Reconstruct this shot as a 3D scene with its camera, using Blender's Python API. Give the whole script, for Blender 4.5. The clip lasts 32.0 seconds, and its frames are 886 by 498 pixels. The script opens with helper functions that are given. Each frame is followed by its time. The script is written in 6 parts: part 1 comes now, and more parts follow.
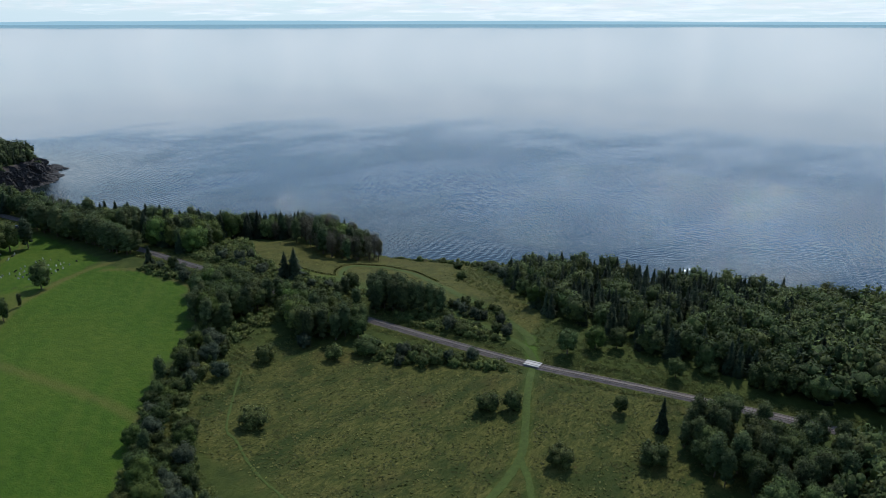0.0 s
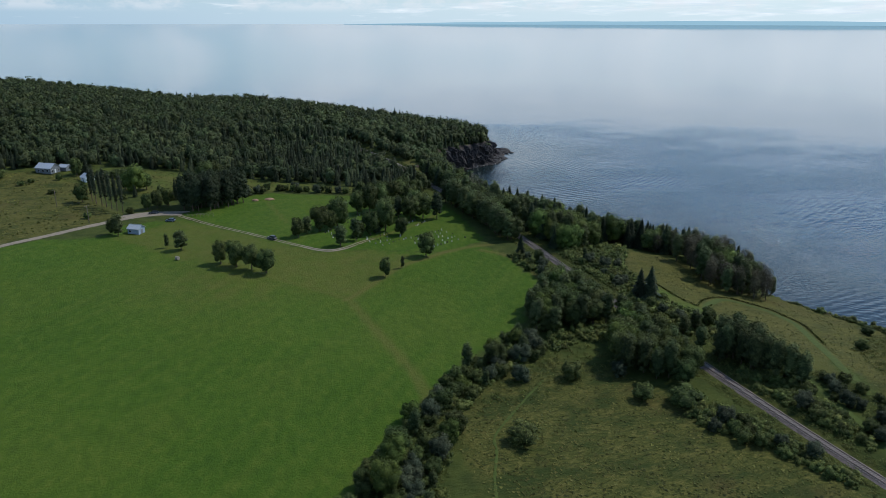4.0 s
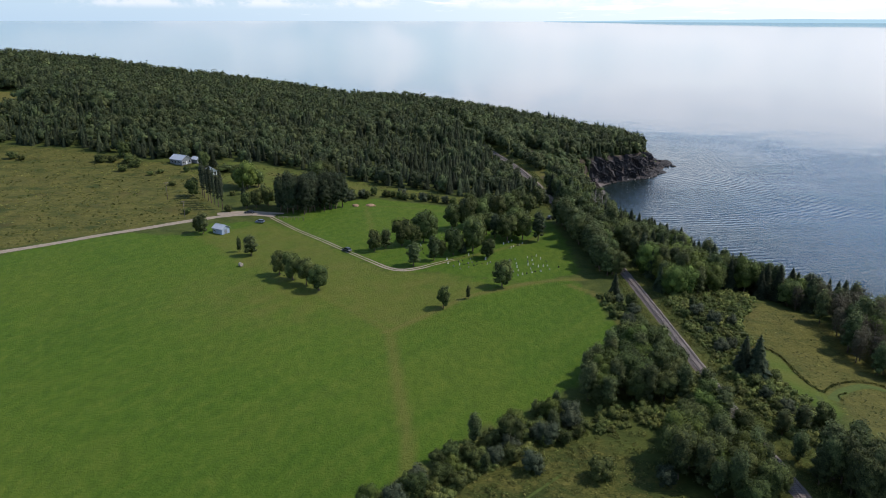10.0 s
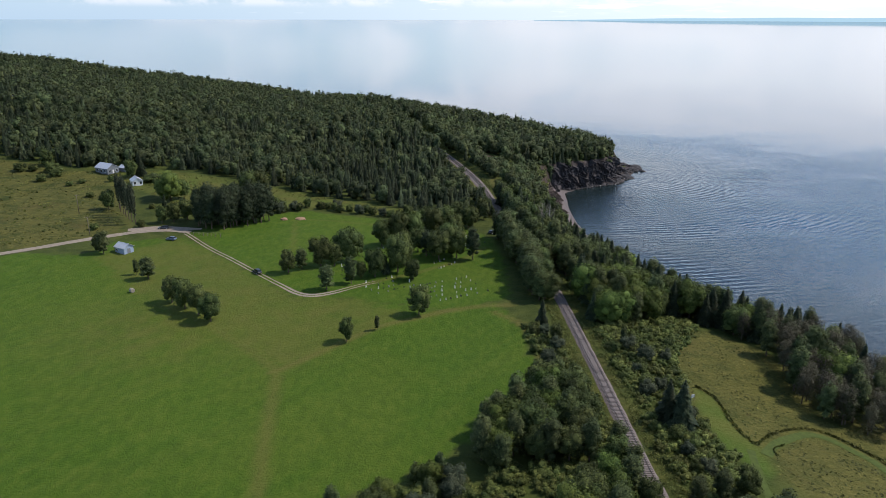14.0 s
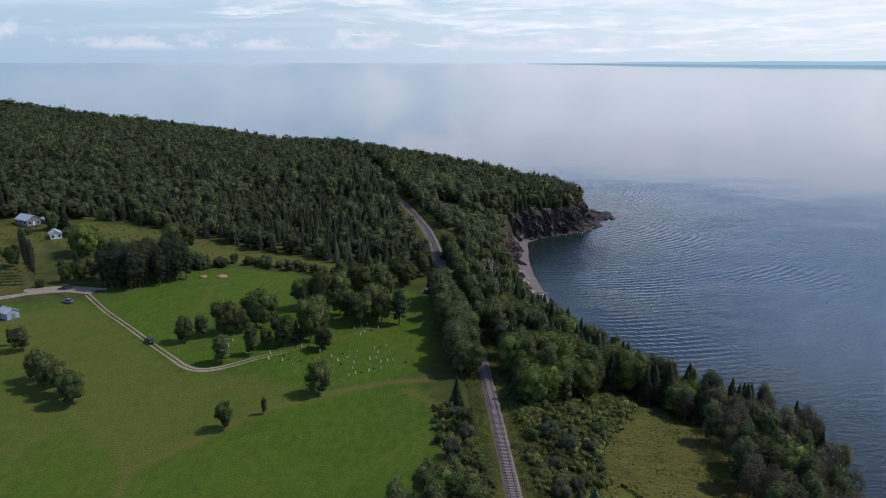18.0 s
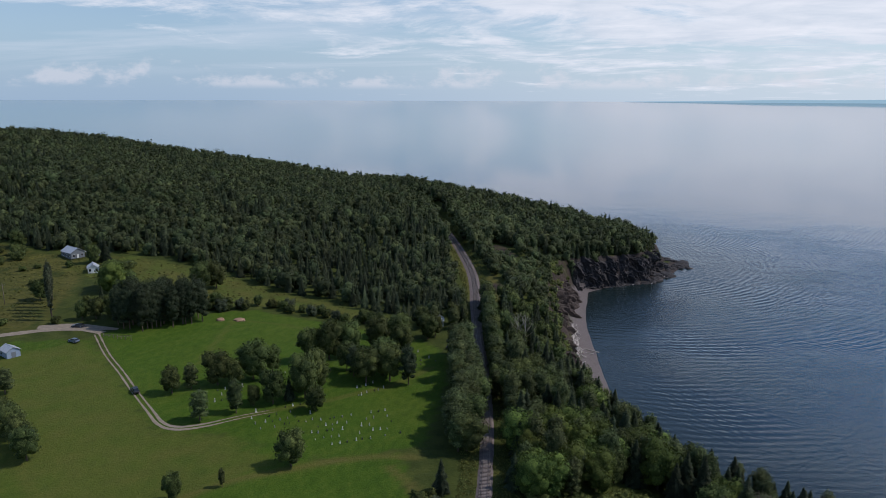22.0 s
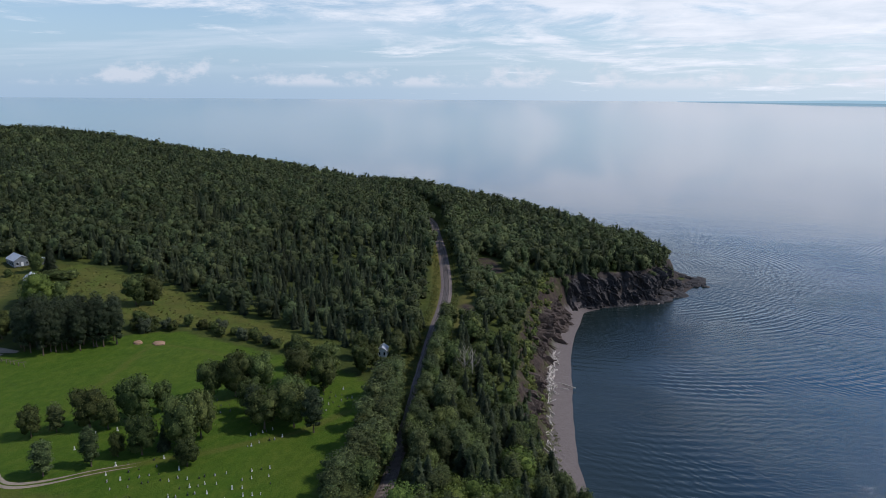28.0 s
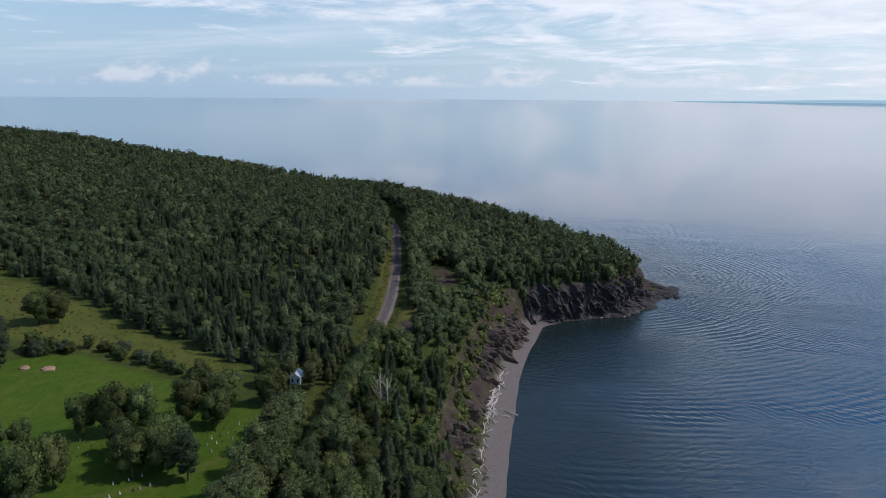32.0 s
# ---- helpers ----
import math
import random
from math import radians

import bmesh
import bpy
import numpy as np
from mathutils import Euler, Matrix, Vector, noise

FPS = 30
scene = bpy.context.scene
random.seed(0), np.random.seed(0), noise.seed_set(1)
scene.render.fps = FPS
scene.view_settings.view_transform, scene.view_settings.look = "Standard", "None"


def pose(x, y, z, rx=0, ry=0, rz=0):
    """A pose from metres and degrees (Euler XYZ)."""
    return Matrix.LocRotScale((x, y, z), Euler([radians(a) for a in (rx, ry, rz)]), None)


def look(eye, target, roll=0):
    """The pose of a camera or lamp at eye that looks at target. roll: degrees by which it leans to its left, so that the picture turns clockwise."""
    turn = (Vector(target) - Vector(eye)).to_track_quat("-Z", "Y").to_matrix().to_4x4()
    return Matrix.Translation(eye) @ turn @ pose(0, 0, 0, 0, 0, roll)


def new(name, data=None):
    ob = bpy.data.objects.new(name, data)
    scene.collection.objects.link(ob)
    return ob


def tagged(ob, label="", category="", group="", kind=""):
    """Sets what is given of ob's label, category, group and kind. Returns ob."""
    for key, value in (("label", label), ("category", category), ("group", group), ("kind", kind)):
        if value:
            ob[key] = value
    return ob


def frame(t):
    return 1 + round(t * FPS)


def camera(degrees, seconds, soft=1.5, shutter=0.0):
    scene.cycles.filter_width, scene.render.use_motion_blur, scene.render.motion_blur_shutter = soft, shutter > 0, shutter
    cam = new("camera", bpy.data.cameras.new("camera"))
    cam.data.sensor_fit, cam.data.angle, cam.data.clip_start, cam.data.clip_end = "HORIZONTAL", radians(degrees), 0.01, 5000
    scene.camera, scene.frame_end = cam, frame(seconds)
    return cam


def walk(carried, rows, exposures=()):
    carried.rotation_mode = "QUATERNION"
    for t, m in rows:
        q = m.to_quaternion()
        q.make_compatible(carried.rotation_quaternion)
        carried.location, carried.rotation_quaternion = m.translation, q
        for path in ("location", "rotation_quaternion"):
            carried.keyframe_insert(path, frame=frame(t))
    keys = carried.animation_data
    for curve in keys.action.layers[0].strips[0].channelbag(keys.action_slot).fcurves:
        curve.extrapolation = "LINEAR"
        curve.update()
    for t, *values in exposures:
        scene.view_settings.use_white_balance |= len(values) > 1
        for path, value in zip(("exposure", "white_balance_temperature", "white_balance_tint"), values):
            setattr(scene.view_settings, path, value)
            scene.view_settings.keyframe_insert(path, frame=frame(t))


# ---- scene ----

# ---------------------------------------------------------------- camera and flight
cam = camera(64.96, 32.0, 0.7)
# seconds, x, y, z in metres, yaw, pitch, roll in degrees
FLIGHT = [
    (0, -125.63, -68.87, 115.59, -52.663, -18.217, -0.022),
    (0.5, -121.41, -70.30, 115.35, -46.545, -18.199, -0.013),
    (1, -117.15, -71.58, 115.14, -40.725, -18.214, -0.001),
    (1.5, -112.86, -72.60, 114.96, -35.875, -18.187, 0.013),
    (2, -108.56, -73.30, 114.82, -31.119, -18.196, 0.030),
    (2.5, -104.29, -73.62, 114.72, -25.989, -18.189, 0.049),
    (3, -100.08, -73.53, 114.66, -21.980, -18.191, 0.066),
    (3.5, -95.94, -72.98, 114.61, -18.572, -18.183, 0.078),
    (4, -91.87, -72.01, 114.59, -15.321, -18.199, 0.087),
    (4.5, -87.82, -70.63, 114.60, -11.521, -18.240, 0.091),
    (6.5, -71.90, -63.21, 114.76, -0.936, -18.331, 0.091),
    (7, -68.02, -61.04, 114.81, 0.788, -18.344, 0.090),
    (7.5, -64.25, -58.60, 114.87, 0.889, -18.366, 0.092),
    (8, -60.62, -55.96, 114.91, 0.863, -18.358, 0.098),
    (9, -53.53, -50.40, 114.98, 0.752, -18.391, 0.119),
    (10, -46.53, -44.50, 115.03, 0.679, -18.430, 0.152),
    (11, -39.71, -38.35, 115.08, 0.571, -18.472, 0.165),
    (12, -33.02, -32.05, 115.16, 0.458, -18.500, 0.164),
    (13, -26.41, -25.66, 115.27, 0.321, -18.512, 0.165),
    (14, -19.93, -19.32, 115.38, 0.200, -18.539, 0.166),
    (14.5, -16.64, -16.16, 115.42, 0.141, -18.543, 0.168),
    (16.5, -3.30, -3.32, 115.51, 0.027, -18.577, 0.182),
    (17, -0.00, -0.00, 115.52, 0.000, -18.545, 0.171),
    (17.5, 3.27, 3.42, 115.50, 0.014, -17.266, 0.153),
    (18, 6.53, 6.88, 115.46, -0.041, -15.251, 0.136),
    (18.5, 9.72, 10.31, 115.39, -0.116, -13.199, 0.122),
    (19, 12.86, 13.69, 115.30, -0.130, -12.267, 0.118),
    (20, 19.07, 20.38, 115.11, -0.215, -12.284, 0.138),
    (20.5, 22.17, 23.68, 115.00, 1.465, -12.308, 0.158),
    (21, 25.28, 27.00, 114.91, 4.125, -12.327, 0.183),
    (21.5, 28.35, 30.36, 114.84, 6.172, -12.327, 0.206),
    (22, 31.40, 33.72, 114.78, 7.989, -12.328, 0.234),
    (22.5, 34.41, 37.07, 114.73, 9.264, -12.331, 0.265),
    (23, 37.36, 40.44, 114.68, 10.974, -12.320, 0.293),
    (23.5, 40.20, 43.82, 114.65, 12.128, -12.345, 0.318),
    (24, 42.93, 47.25, 114.64, 12.362, -12.344, 0.337),
    (25, 48.19, 54.27, 114.65, 12.266, -12.365, 0.370),
    (25.5, 50.73, 57.84, 114.66, 12.260, -12.363, 0.382),
    (27.5, 60.51, 72.42, 114.72, 12.151, -12.424, 0.411),
    (28, 62.91, 76.12, 114.74, 12.143, -12.422, 0.411),
    (29, 67.66, 83.57, 114.73, 12.123, -12.433, 0.406),
    (30, 72.50, 91.05, 114.69, 12.099, -12.438, 0.409),
    (31, 77.46, 98.58, 114.64, 12.120, -12.447, 0.424),
    (32, 82.54, 106.16, 114.59, 12.115, -12.462, 0.440),
]


def drone(x, y, z, yaw, pitch, roll):
    return pose(x, y, z, 0, 0, yaw) @ pose(0, 0, 0, 90 + pitch) @ pose(0, 0, 0, 0, 0, roll)


walk(cam, [(t, drone(*p)) for t, *p in FLIGHT],
     [(0, -0.15, 6100, 5), (2, -0.31, 5950, 4), (4, -0.2, 6150, 6), (7, 0.21, 6600, 12), (9, 0.27, 6650, 13), (16.5, 0.26, 6650, 14), (17.5, 0.12, 6450, 15),
      (19, -0.52, 6300, 15), (23, -0.31, 6300, 15), (32, -0.2, 6300, 14)])

# ---------------------------------------------------------------- sky, sun
SUN_AZ, SUN_EL = 16.0, 49.0          # degrees: azimuth counted from +x towards +y
sun_dir = Vector((math.cos(radians(SUN_AZ)) * math.cos(radians(SUN_EL)), math.sin(radians(SUN_AZ)) * math.cos(radians(SUN_EL)), math.sin(radians(SUN_EL))))
sun_data = bpy.data.lights.new("sun", "SUN")
sun_data.energy, sun_data.angle, sun_data.color = 2.95, radians(0.6), (1.0, 0.94, 0.85)
sun = new("sun", sun_data)
sun.matrix_world = look(sun_dir * 900, (0, 0, 0))

world = bpy.data.worlds.new("sky")
scene.world = world
world.use_nodes = True
wn, wl = world.node_tree.nodes, world.node_tree.links
wn.clear()
w_out, w_bg = wn.new("ShaderNodeOutputWorld"), wn.new("ShaderNodeBackground")
w_sky = wn.new("ShaderNodeTexSky")
w_sky.sky_type, w_sky.sun_disc = "NISHITA", False
w_sky.sun_elevation, w_sky.sun_rotation = radians(SUN_EL), radians(90 - SUN_AZ)
w_sky.altitude, w_sky.air_density, w_sky.dust_density, w_sky.ozone_density = 100, 1.0, 0.1, 3.0
w_tc, w_map = wn.new("ShaderNodeTexCoord"), wn.new("ShaderNodeMapping")
w_sep, w_add, w_dx, w_dy, w_com = (wn.new("ShaderNodeSeparateXYZ"), wn.new("ShaderNodeMath"), wn.new("ShaderNodeMath"), wn.new("ShaderNodeMath"), wn.new("ShaderNodeCombineXYZ"))
# cloud sheet: directions meet a flat layer, so clouds shrink towards the horizon
wl.new(w_tc.outputs["Generated"], w_sep.inputs[0])
w_add.operation, w_dx.operation, w_dy.operation = "ADD", "DIVIDE", "DIVIDE"
w_add.inputs[1].default_value = 0.07
wl.new(w_sep.outputs["Z"], w_add.inputs[0])
for node, axis in ((w_dx, "X"), (w_dy, "Y")):
    wl.new(w_sep.outputs[axis], node.inputs[0])
    wl.new(w_add.outputs[0], node.inputs[1])
wl.new(w_dx.outputs[0], w_com.inputs[0])
wl.new(w_dy.outputs[0], w_com.inputs[1])


def sky_noise(scale, detail, rough, stretch, offset, lo, hi):
    m, n, r = wn.new("ShaderNodeMapping"), wn.new("ShaderNodeTexNoise"), wn.new("ShaderNodeMapRange")
    m.inputs["Scale"].default_value, m.inputs["Location"].default_value = stretch, offset
    n.inputs["Scale"].default_value, n.inputs["Detail"].default_value, n.inputs["Roughness"].default_value = scale, detail, rough
    n.inputs["Distortion"].default_value = 0.4
    r.inputs["From Min"].default_value, r.inputs["From Max"].default_value = lo, hi
    wl.new(w_com.outputs[0], m.inputs[0])
    wl.new(m.outputs[0], n.inputs["Vector"])
    wl.new(n.outputs[0], r.inputs["Value"])
    return r.outputs["Result"]


def w_math(op, a, b):
    n = wn.new("ShaderNodeMath")
    n.operation, n.use_clamp = op, True
    for i, v in ((0, a), (1, b)):
        if isinstance(v, (int, float)):
            n.inputs[i].default_value = v
        else:
            wl.new(v, n.inputs[i])
    return n.outputs[0]


def w_range(value, lo, hi, to=1.0):
    r = wn.new("ShaderNodeMapRange")
    r.interpolation_type = "SMOOTHSTEP"
    r.inputs["From Min"].default_value, r.inputs["From Max"].default_value, r.inputs["To Max"].default_value = lo, hi, to
    wl.new(value, r.inputs["Value"])
    return r.outputs["Result"]


def w_blend(fac, a, b):
    m = wn.new("ShaderNodeMix")
    m.data_type = "RGBA"
    wl.new(fac, m.inputs["Factor"])
    wl.new(a, m.inputs[6])
    if isinstance(b, tuple):
        m.inputs[7].default_value = b
    else:
        wl.new(b, m.inputs[7])
    return m.outputs[2]


up = w_sep.outputs["Z"]
# pale blue haze low over the water
w_dot = wn.new("ShaderNodeVectorMath")
w_dot.operation = "DOT_PRODUCT"
w_dot.inputs[1].default_value = (math.cos(radians(SUN_AZ)), math.sin(radians(SUN_AZ)), 0)
wl.new(w_tc.outputs["Generated"], w_dot.inputs[0])
w_pale = wn.new("ShaderNodeMix")      # the haze is brighter towards the sun
w_pale.data_type = "RGBA"
w_pale.inputs[6].default_value, w_pale.inputs[7].default_value = (2.75, 4.15, 5.7, 1), (5.4, 6.5, 7.4, 1)
wl.new(w_range(w_dot.outputs["Value"], -0.35, 0.85), w_pale.inputs["Factor"])
hazy = w_blend(w_math("SUBTRACT", 0.9, w_range(up, -0.01, 0.17, 0.85)), w_sky.outputs[0], w_pale.outputs[2])


def w_sum(a, b, c):
    n = wn.new("ShaderNodeMath")
    n.operation = "MULTIPLY_ADD"
    wl.new(a, n.inputs[0])
    n.inputs[1].default_value = b
    if isinstance(c, float):
        n.inputs[2].default_value = c
    else:
        wl.new(c, n.inputs[2])
    return n.outputs[0]


# a broad sheet of broken high cloud: low and dense towards the sun, higher and torn away from it, open blue overhead
tear = sky_noise(0.85, 12, 0.66, (1.0, 0.8, 1), (3.1, 7.7, 0), 0.30, 0.70)
cover = w_sum(up, 9.0, w_sum(w_dot.outputs["Value"], 0.95, w_sum(tear, 1.5, -1.34)))
sheet = w_math("MULTIPLY", w_range(cover, 0.0, 0.75, 0.95), w_math("SUBTRACT", 1.0, w_range(up, 0.14, 0.26, 0.97)))
streaks = w_math("MULTIPLY", sky_noise(0.5, 9, 0.6, (0.6, 1.3, 1), (8.2, 1.1, 0), 0.48, 0.66), w_math("MULTIPLY", w_range(up, 0.02, 0.05), w_math("SUBTRACT", 1.0, w_range(up, 0.10, 0.2))))
# small heaped clouds standing in a band above the far shore
m_p, n_p = wn.new("ShaderNodeMapping"), wn.new("ShaderNodeTexNoise")
m_p.inputs["Scale"].default_value, m_p.inputs["Location"].default_value = (1, 1, 1.9), (0.3, 1.9, 0)
n_p.inputs["Scale"].default_value, n_p.inputs["Detail"].default_value, n_p.inputs["Roughness"].default_value = 16.0, 9, 0.62
wl.new(w_tc.outputs["Generated"], m_p.inputs[0])
wl.new(m_p.outputs[0], n_p.inputs["Vector"])
heap = w_sum(n_p.outputs[0], 1.0, w_sum(up, -4.2, 0.10))      # flat bases, ragged tops
puff = w_math("MULTIPLY", w_range(heap, 0.47, 0.64), w_math("MULTIPLY", w_range(up, 0.008, 0.018), w_math("SUBTRACT", 1.0, w_range(up, 0.04, 0.065))))
veil = sky_noise(1.6, 9, 0.6, (1, 1, 1), (1.4, 5.3, 0), 0.35, 0.7)
thin = w_blend(w_math("MULTIPLY", streaks, 0.45), hazy, (6.0, 6.7, 7.5, 1))
grey = w_blend(veil, w_blend(sheet, thin, (6.0, 6.7, 7.4, 1)), w_blend(sheet, thin, (8.0, 8.3, 8.7, 1)))
sky_col = w_blend(w_math("MULTIPLY", puff, 0.5), grey, (6.9, 7.0, 7.4, 1))
wl.new(sky_col, w_bg.inputs["Color"])
w_bg.inputs["Strength"].default_value = 0.135
wl.new(w_bg.outputs[0], w_out.inputs[0])

# ---------------------------------------------------------------- materials
def material(name, rough=0.9, metal=0.0, spec=0.3):
    m = bpy.data.materials.new(name)
    m.use_nodes = True
    b = m.node_tree.nodes["Principled BSDF"]
    b.inputs["Roughness"].default_value, b.inputs["Metallic"].default_value = rough, metal
    b.inputs["Specular IOR Level"].default_value = spec
    return m, m.node_tree.nodes, m.node_tree.links, b


def coords(nodes, links, kind="Object", scale=(1, 1, 1)):
    tc, mp = nodes.new("ShaderNodeTexCoord"), nodes.new("ShaderNodeMapping")
    mp.inputs["Scale"].default_value = scale
    links.new(tc.outputs[kind], mp.inputs[0])
    return mp.outputs[0]


def noise_node(nodes, links, vec, scale, detail=4, rough=0.6):
    n = nodes.new("ShaderNodeTexNoise")
    n.inputs["Scale"].default_value, n.inputs["Detail"].default_value, n.inputs["Roughness"].default_value = scale, detail, rough
    links.new(vec, n.inputs["Vector"])
    return n.outputs[0]


def ramp(nodes, links, fac, stops):
    r = nodes.new("ShaderNodeValToRGB")
    while len(r.color_ramp.elements) < len(stops):
        r.color_ramp.elements.new(0.5)
    for e, (pos, col) in zip(r.color_ramp.elements, stops):
        e.position, e.color = pos, (*col, 1)
    links.new(fac, r.inputs[0])
    return r.outputs[0]


def mix(nodes, links, fac, a, b, how="MIX"):
    m = nodes.new("ShaderNodeMix")
    m.data_type, m.blend_type = "RGBA", how
    for i, v in ((0, fac), (6, a), (7, b)):
        if isinstance(v, (int, float)):
            m.inputs[i].default_value = v
        elif isinstance(v, tuple):
            m.inputs[i].default_value = (*v, 1)
        else:
            links.new(v, m.inputs[i])
    return m.outputs[2]


def bump(nodes, links, bsdf, height, strength=0.4, dist=0.1):
    b = nodes.new("ShaderNodeBump")
    b.inputs["Strength"].default_value, b.inputs["Distance"].default_value = strength, dist
    links.new(height, b.inputs["Height"])
    links.new(b.outputs[0], bsdf.inputs["Normal"])


def attr(nodes, name):
    a = nodes.new("ShaderNodeAttribute")
    a.attribute_name = name
    return a.outputs["Fac"]


def plain(name, col, rough=0.8, metal=0.0, vary=0.25, scale=3.0, bumpy=0.15):
    """A painted or natural surface with grain at two scales."""
    m, n, l, b = material(name, rough, metal)
    v = coords(n, l)
    fine, large = noise_node(n, l, v, scale * 6, 5), noise_node(n, l, v, scale, 3)
    lo, hi = tuple(c * (1 - vary) for c in col), tuple(min(1, c * (1 + vary)) for c in col)
    c1 = ramp(n, l, large, [(0.3, lo), (0.7, hi)])
    c2 = mix(n, l, 0.35, c1, ramp(n, l, fine, [(0.35, lo), (0.65, hi)]))
    l.new(c2, b.inputs["Base Color"])
    if bumpy:
        bump(n, l, b, fine, bumpy, 0.05)
    return m


def foliage(name, dark, light, sheen=(0.0, 0.0, 0.0)):
    """Leaves: each clump a shade of its own, each tree a tint of its own, some light through the leaf."""
    m, n, l, b = material(name, 0.66, 0, 0.14)
    geo, info = n.new("ShaderNodeNewGeometry"), n.new("ShaderNodeObjectInfo")
    c = ramp(n, l, geo.outputs["Random Per Island"], [(0.0, dark), (0.6, tuple((x + y) / 2 for x, y in zip(dark, light))), (0.9, light), (1.0, tuple(x * 1.2 for x in light))])
    tint = n.new("ShaderNodeHueSaturation")
    hue, val = n.new("ShaderNodeMapRange"), n.new("ShaderNodeMapRange")
    seed = n.new("ShaderNodeMath")
    seed.operation = "ADD"
    l.new(info.outputs["Random"], seed.inputs[0])
    l.new(attr(n, "tree"), seed.inputs[1])
    frac = n.new("ShaderNodeMath")
    frac.operation = "FRACT"
    l.new(seed.outputs[0], frac.inputs[0])
    hue.inputs["To Min"].default_value, hue.inputs["To Max"].default_value = 0.475, 0.515
    val.inputs["To Min"].default_value, val.inputs["To Max"].default_value = 0.70, 1.35
    frac2 = n.new("ShaderNodeMath")
    frac2.operation = "PINGPONG"
    frac2.inputs[1].default_value = 0.17
    l.new(frac.outputs[0], frac2.inputs[0])
    up = n.new("ShaderNodeMath")
    up.operation = "MULTIPLY"
    up.inputs[1].default_value = 5.9
    l.new(frac2.outputs[0], up.inputs[0])
    l.new(frac.outputs[0], hue.inputs["Value"])
    l.new(up.outputs[0], val.inputs["Value"])
    l.new(hue.outputs[0], tint.inputs["Hue"])
    l.new(val.outputs[0], tint.inputs["Value"])
    grain = noise_node(n, l, coords(n, l), 4.2, 4, 0.72)
    c = mix(n, l, 1.0, c, ramp(n, l, grain, [(0.34, (0.52, 0.54, 0.56)), (0.5, (1, 1, 1)), (0.66, (1.5, 1.47, 1.4))]), "MULTIPLY")
    bump(n, l, b, grain, 0.9, 0.25)
    l.new(c, tint.inputs["Color"])
    l.new(tint.outputs[0], b.inputs["Base Color"])
    tr, add = n.new("ShaderNodeBsdfTranslucent"), n.new("ShaderNodeMixShader")
    warm = mix(n, l, 0.35, tint.outputs[0], (0.085, 0.115, 0.03))
    l.new(warm, tr.inputs[0])
    add.inputs[0].default_value = 0.20
    l.new(b.outputs[0], add.inputs[1])
    l.new(tr.outputs[0], add.inputs[2])
    l.new(add.outputs[0], n["Material Output"].inputs[0])
    return m


LEAF = foliage("broadleaf foliage", (0.034, 0.053, 0.017), (0.118, 0.152, 0.046))
# distance haze put into the leaf colour: bluer and flatter than the near broadleaf
HILL_LEAF_HAZED = foliage("hazed hill forest foliage", (0.036, 0.051, 0.023), (0.084, 0.108, 0.042))
HILL_PALE = foliage("pale hill aspen foliage", (0.050, 0.071, 0.030), (0.112, 0.140, 0.054))
ASPEN_LEAF = foliage("grey-green aspen foliage", (0.040, 0.060, 0.024), (0.122, 0.154, 0.058))
LEAF_BRIGHT = foliage("sunlit maple foliage", (0.036, 0.064, 0.014), (0.128, 0.176, 0.038))
LEAF_GREY = foliage("silvery willow foliage", (0.036, 0.050, 0.028), (0.112, 0.134, 0.078))
NEEDLE = foliage("spruce needles", (0.020, 0.032, 0.017), (0.062, 0.082, 0.041))
SHRUB = foliage("hedge shrub foliage", (0.036, 0.052, 0.016), (0.118, 0.146, 0.043))
SCRUB = foliage("pale green scrub foliage", (0.052, 0.074, 0.020), (0.162, 0.192, 0.052))
TWIGS = foliage("half bare grey twigs", (0.056, 0.055, 0.034), (0.142, 0.136, 0.090))
TUFT = foliage("long meadow grass", (0.055, 0.066, 0.013), (0.125, 0.120, 0.032))
WEED = foliage("pale green weeds", (0.078, 0.100, 0.025), (0.175, 0.190, 0.055))
PATHGRASS = plain("mown path grass", (0.062, 0.088, 0.015), 0.95, 0, 0.3, 0.8, 0.5)
BARK = plain("grey brown bark", (0.12, 0.09, 0.065), 0.95, 0, 0.4, 4)
DEADWOOD = plain("bleached dead wood", (0.42, 0.38, 0.33), 0.9, 0, 0.3, 3)
DRIFT = plain("sun bleached driftwood", (0.55, 0.50, 0.45), 0.85, 0, 0.25, 2)
STEEL = plain("worn rail steel", (0.21, 0.17, 0.15), 0.45, 0.7, 0.3, 1)
SLEEPER = plain("weathered sleeper wood", (0.22, 0.19, 0.17), 0.95, 0, 0.35, 2)
BALLAST = plain("reddish ballast stone", (0.172, 0.140, 0.130), 0.95, 0, 0.5, 1.1, 0.8)
GRAVEL = plain("pale gravel", (0.27, 0.225, 0.175), 0.95, 0, 0.3, 0.7, 0.4)
DECK = plain("pale crossing planks", (0.62, 0.58, 0.54), 0.8, 0, 0.12, 2)
WHITE = plain("white painted boards", (0.74, 0.75, 0.74), 0.6, 0, 0.08, 2, 0.05)
BLUEWALL = plain("pale blue boarding", (0.30, 0.37, 0.48), 0.65, 0, 0.1, 2, 0.05)
TIN = plain("pale metal roofing", (0.55, 0.58, 0.62), 0.4, 0.3, 0.1, 1.2, 0.05)
GREYWALL = plain("grey shingle wall", (0.19, 0.21, 0.23), 0.8, 0, 0.12, 2, 0.1)
SOIL = plain("dry reddish soil", (0.33, 0.21, 0.135), 0.95, 0, 0.3, 0.8, 0.6)
STONE_W = plain("white marble", (0.72, 0.71, 0.68), 0.6, 0, 0.1, 3, 0.05)
STONE_D = plain("dark polished granite", (0.045, 0.045, 0.05), 0.3, 0, 0.3, 6, 0.02)
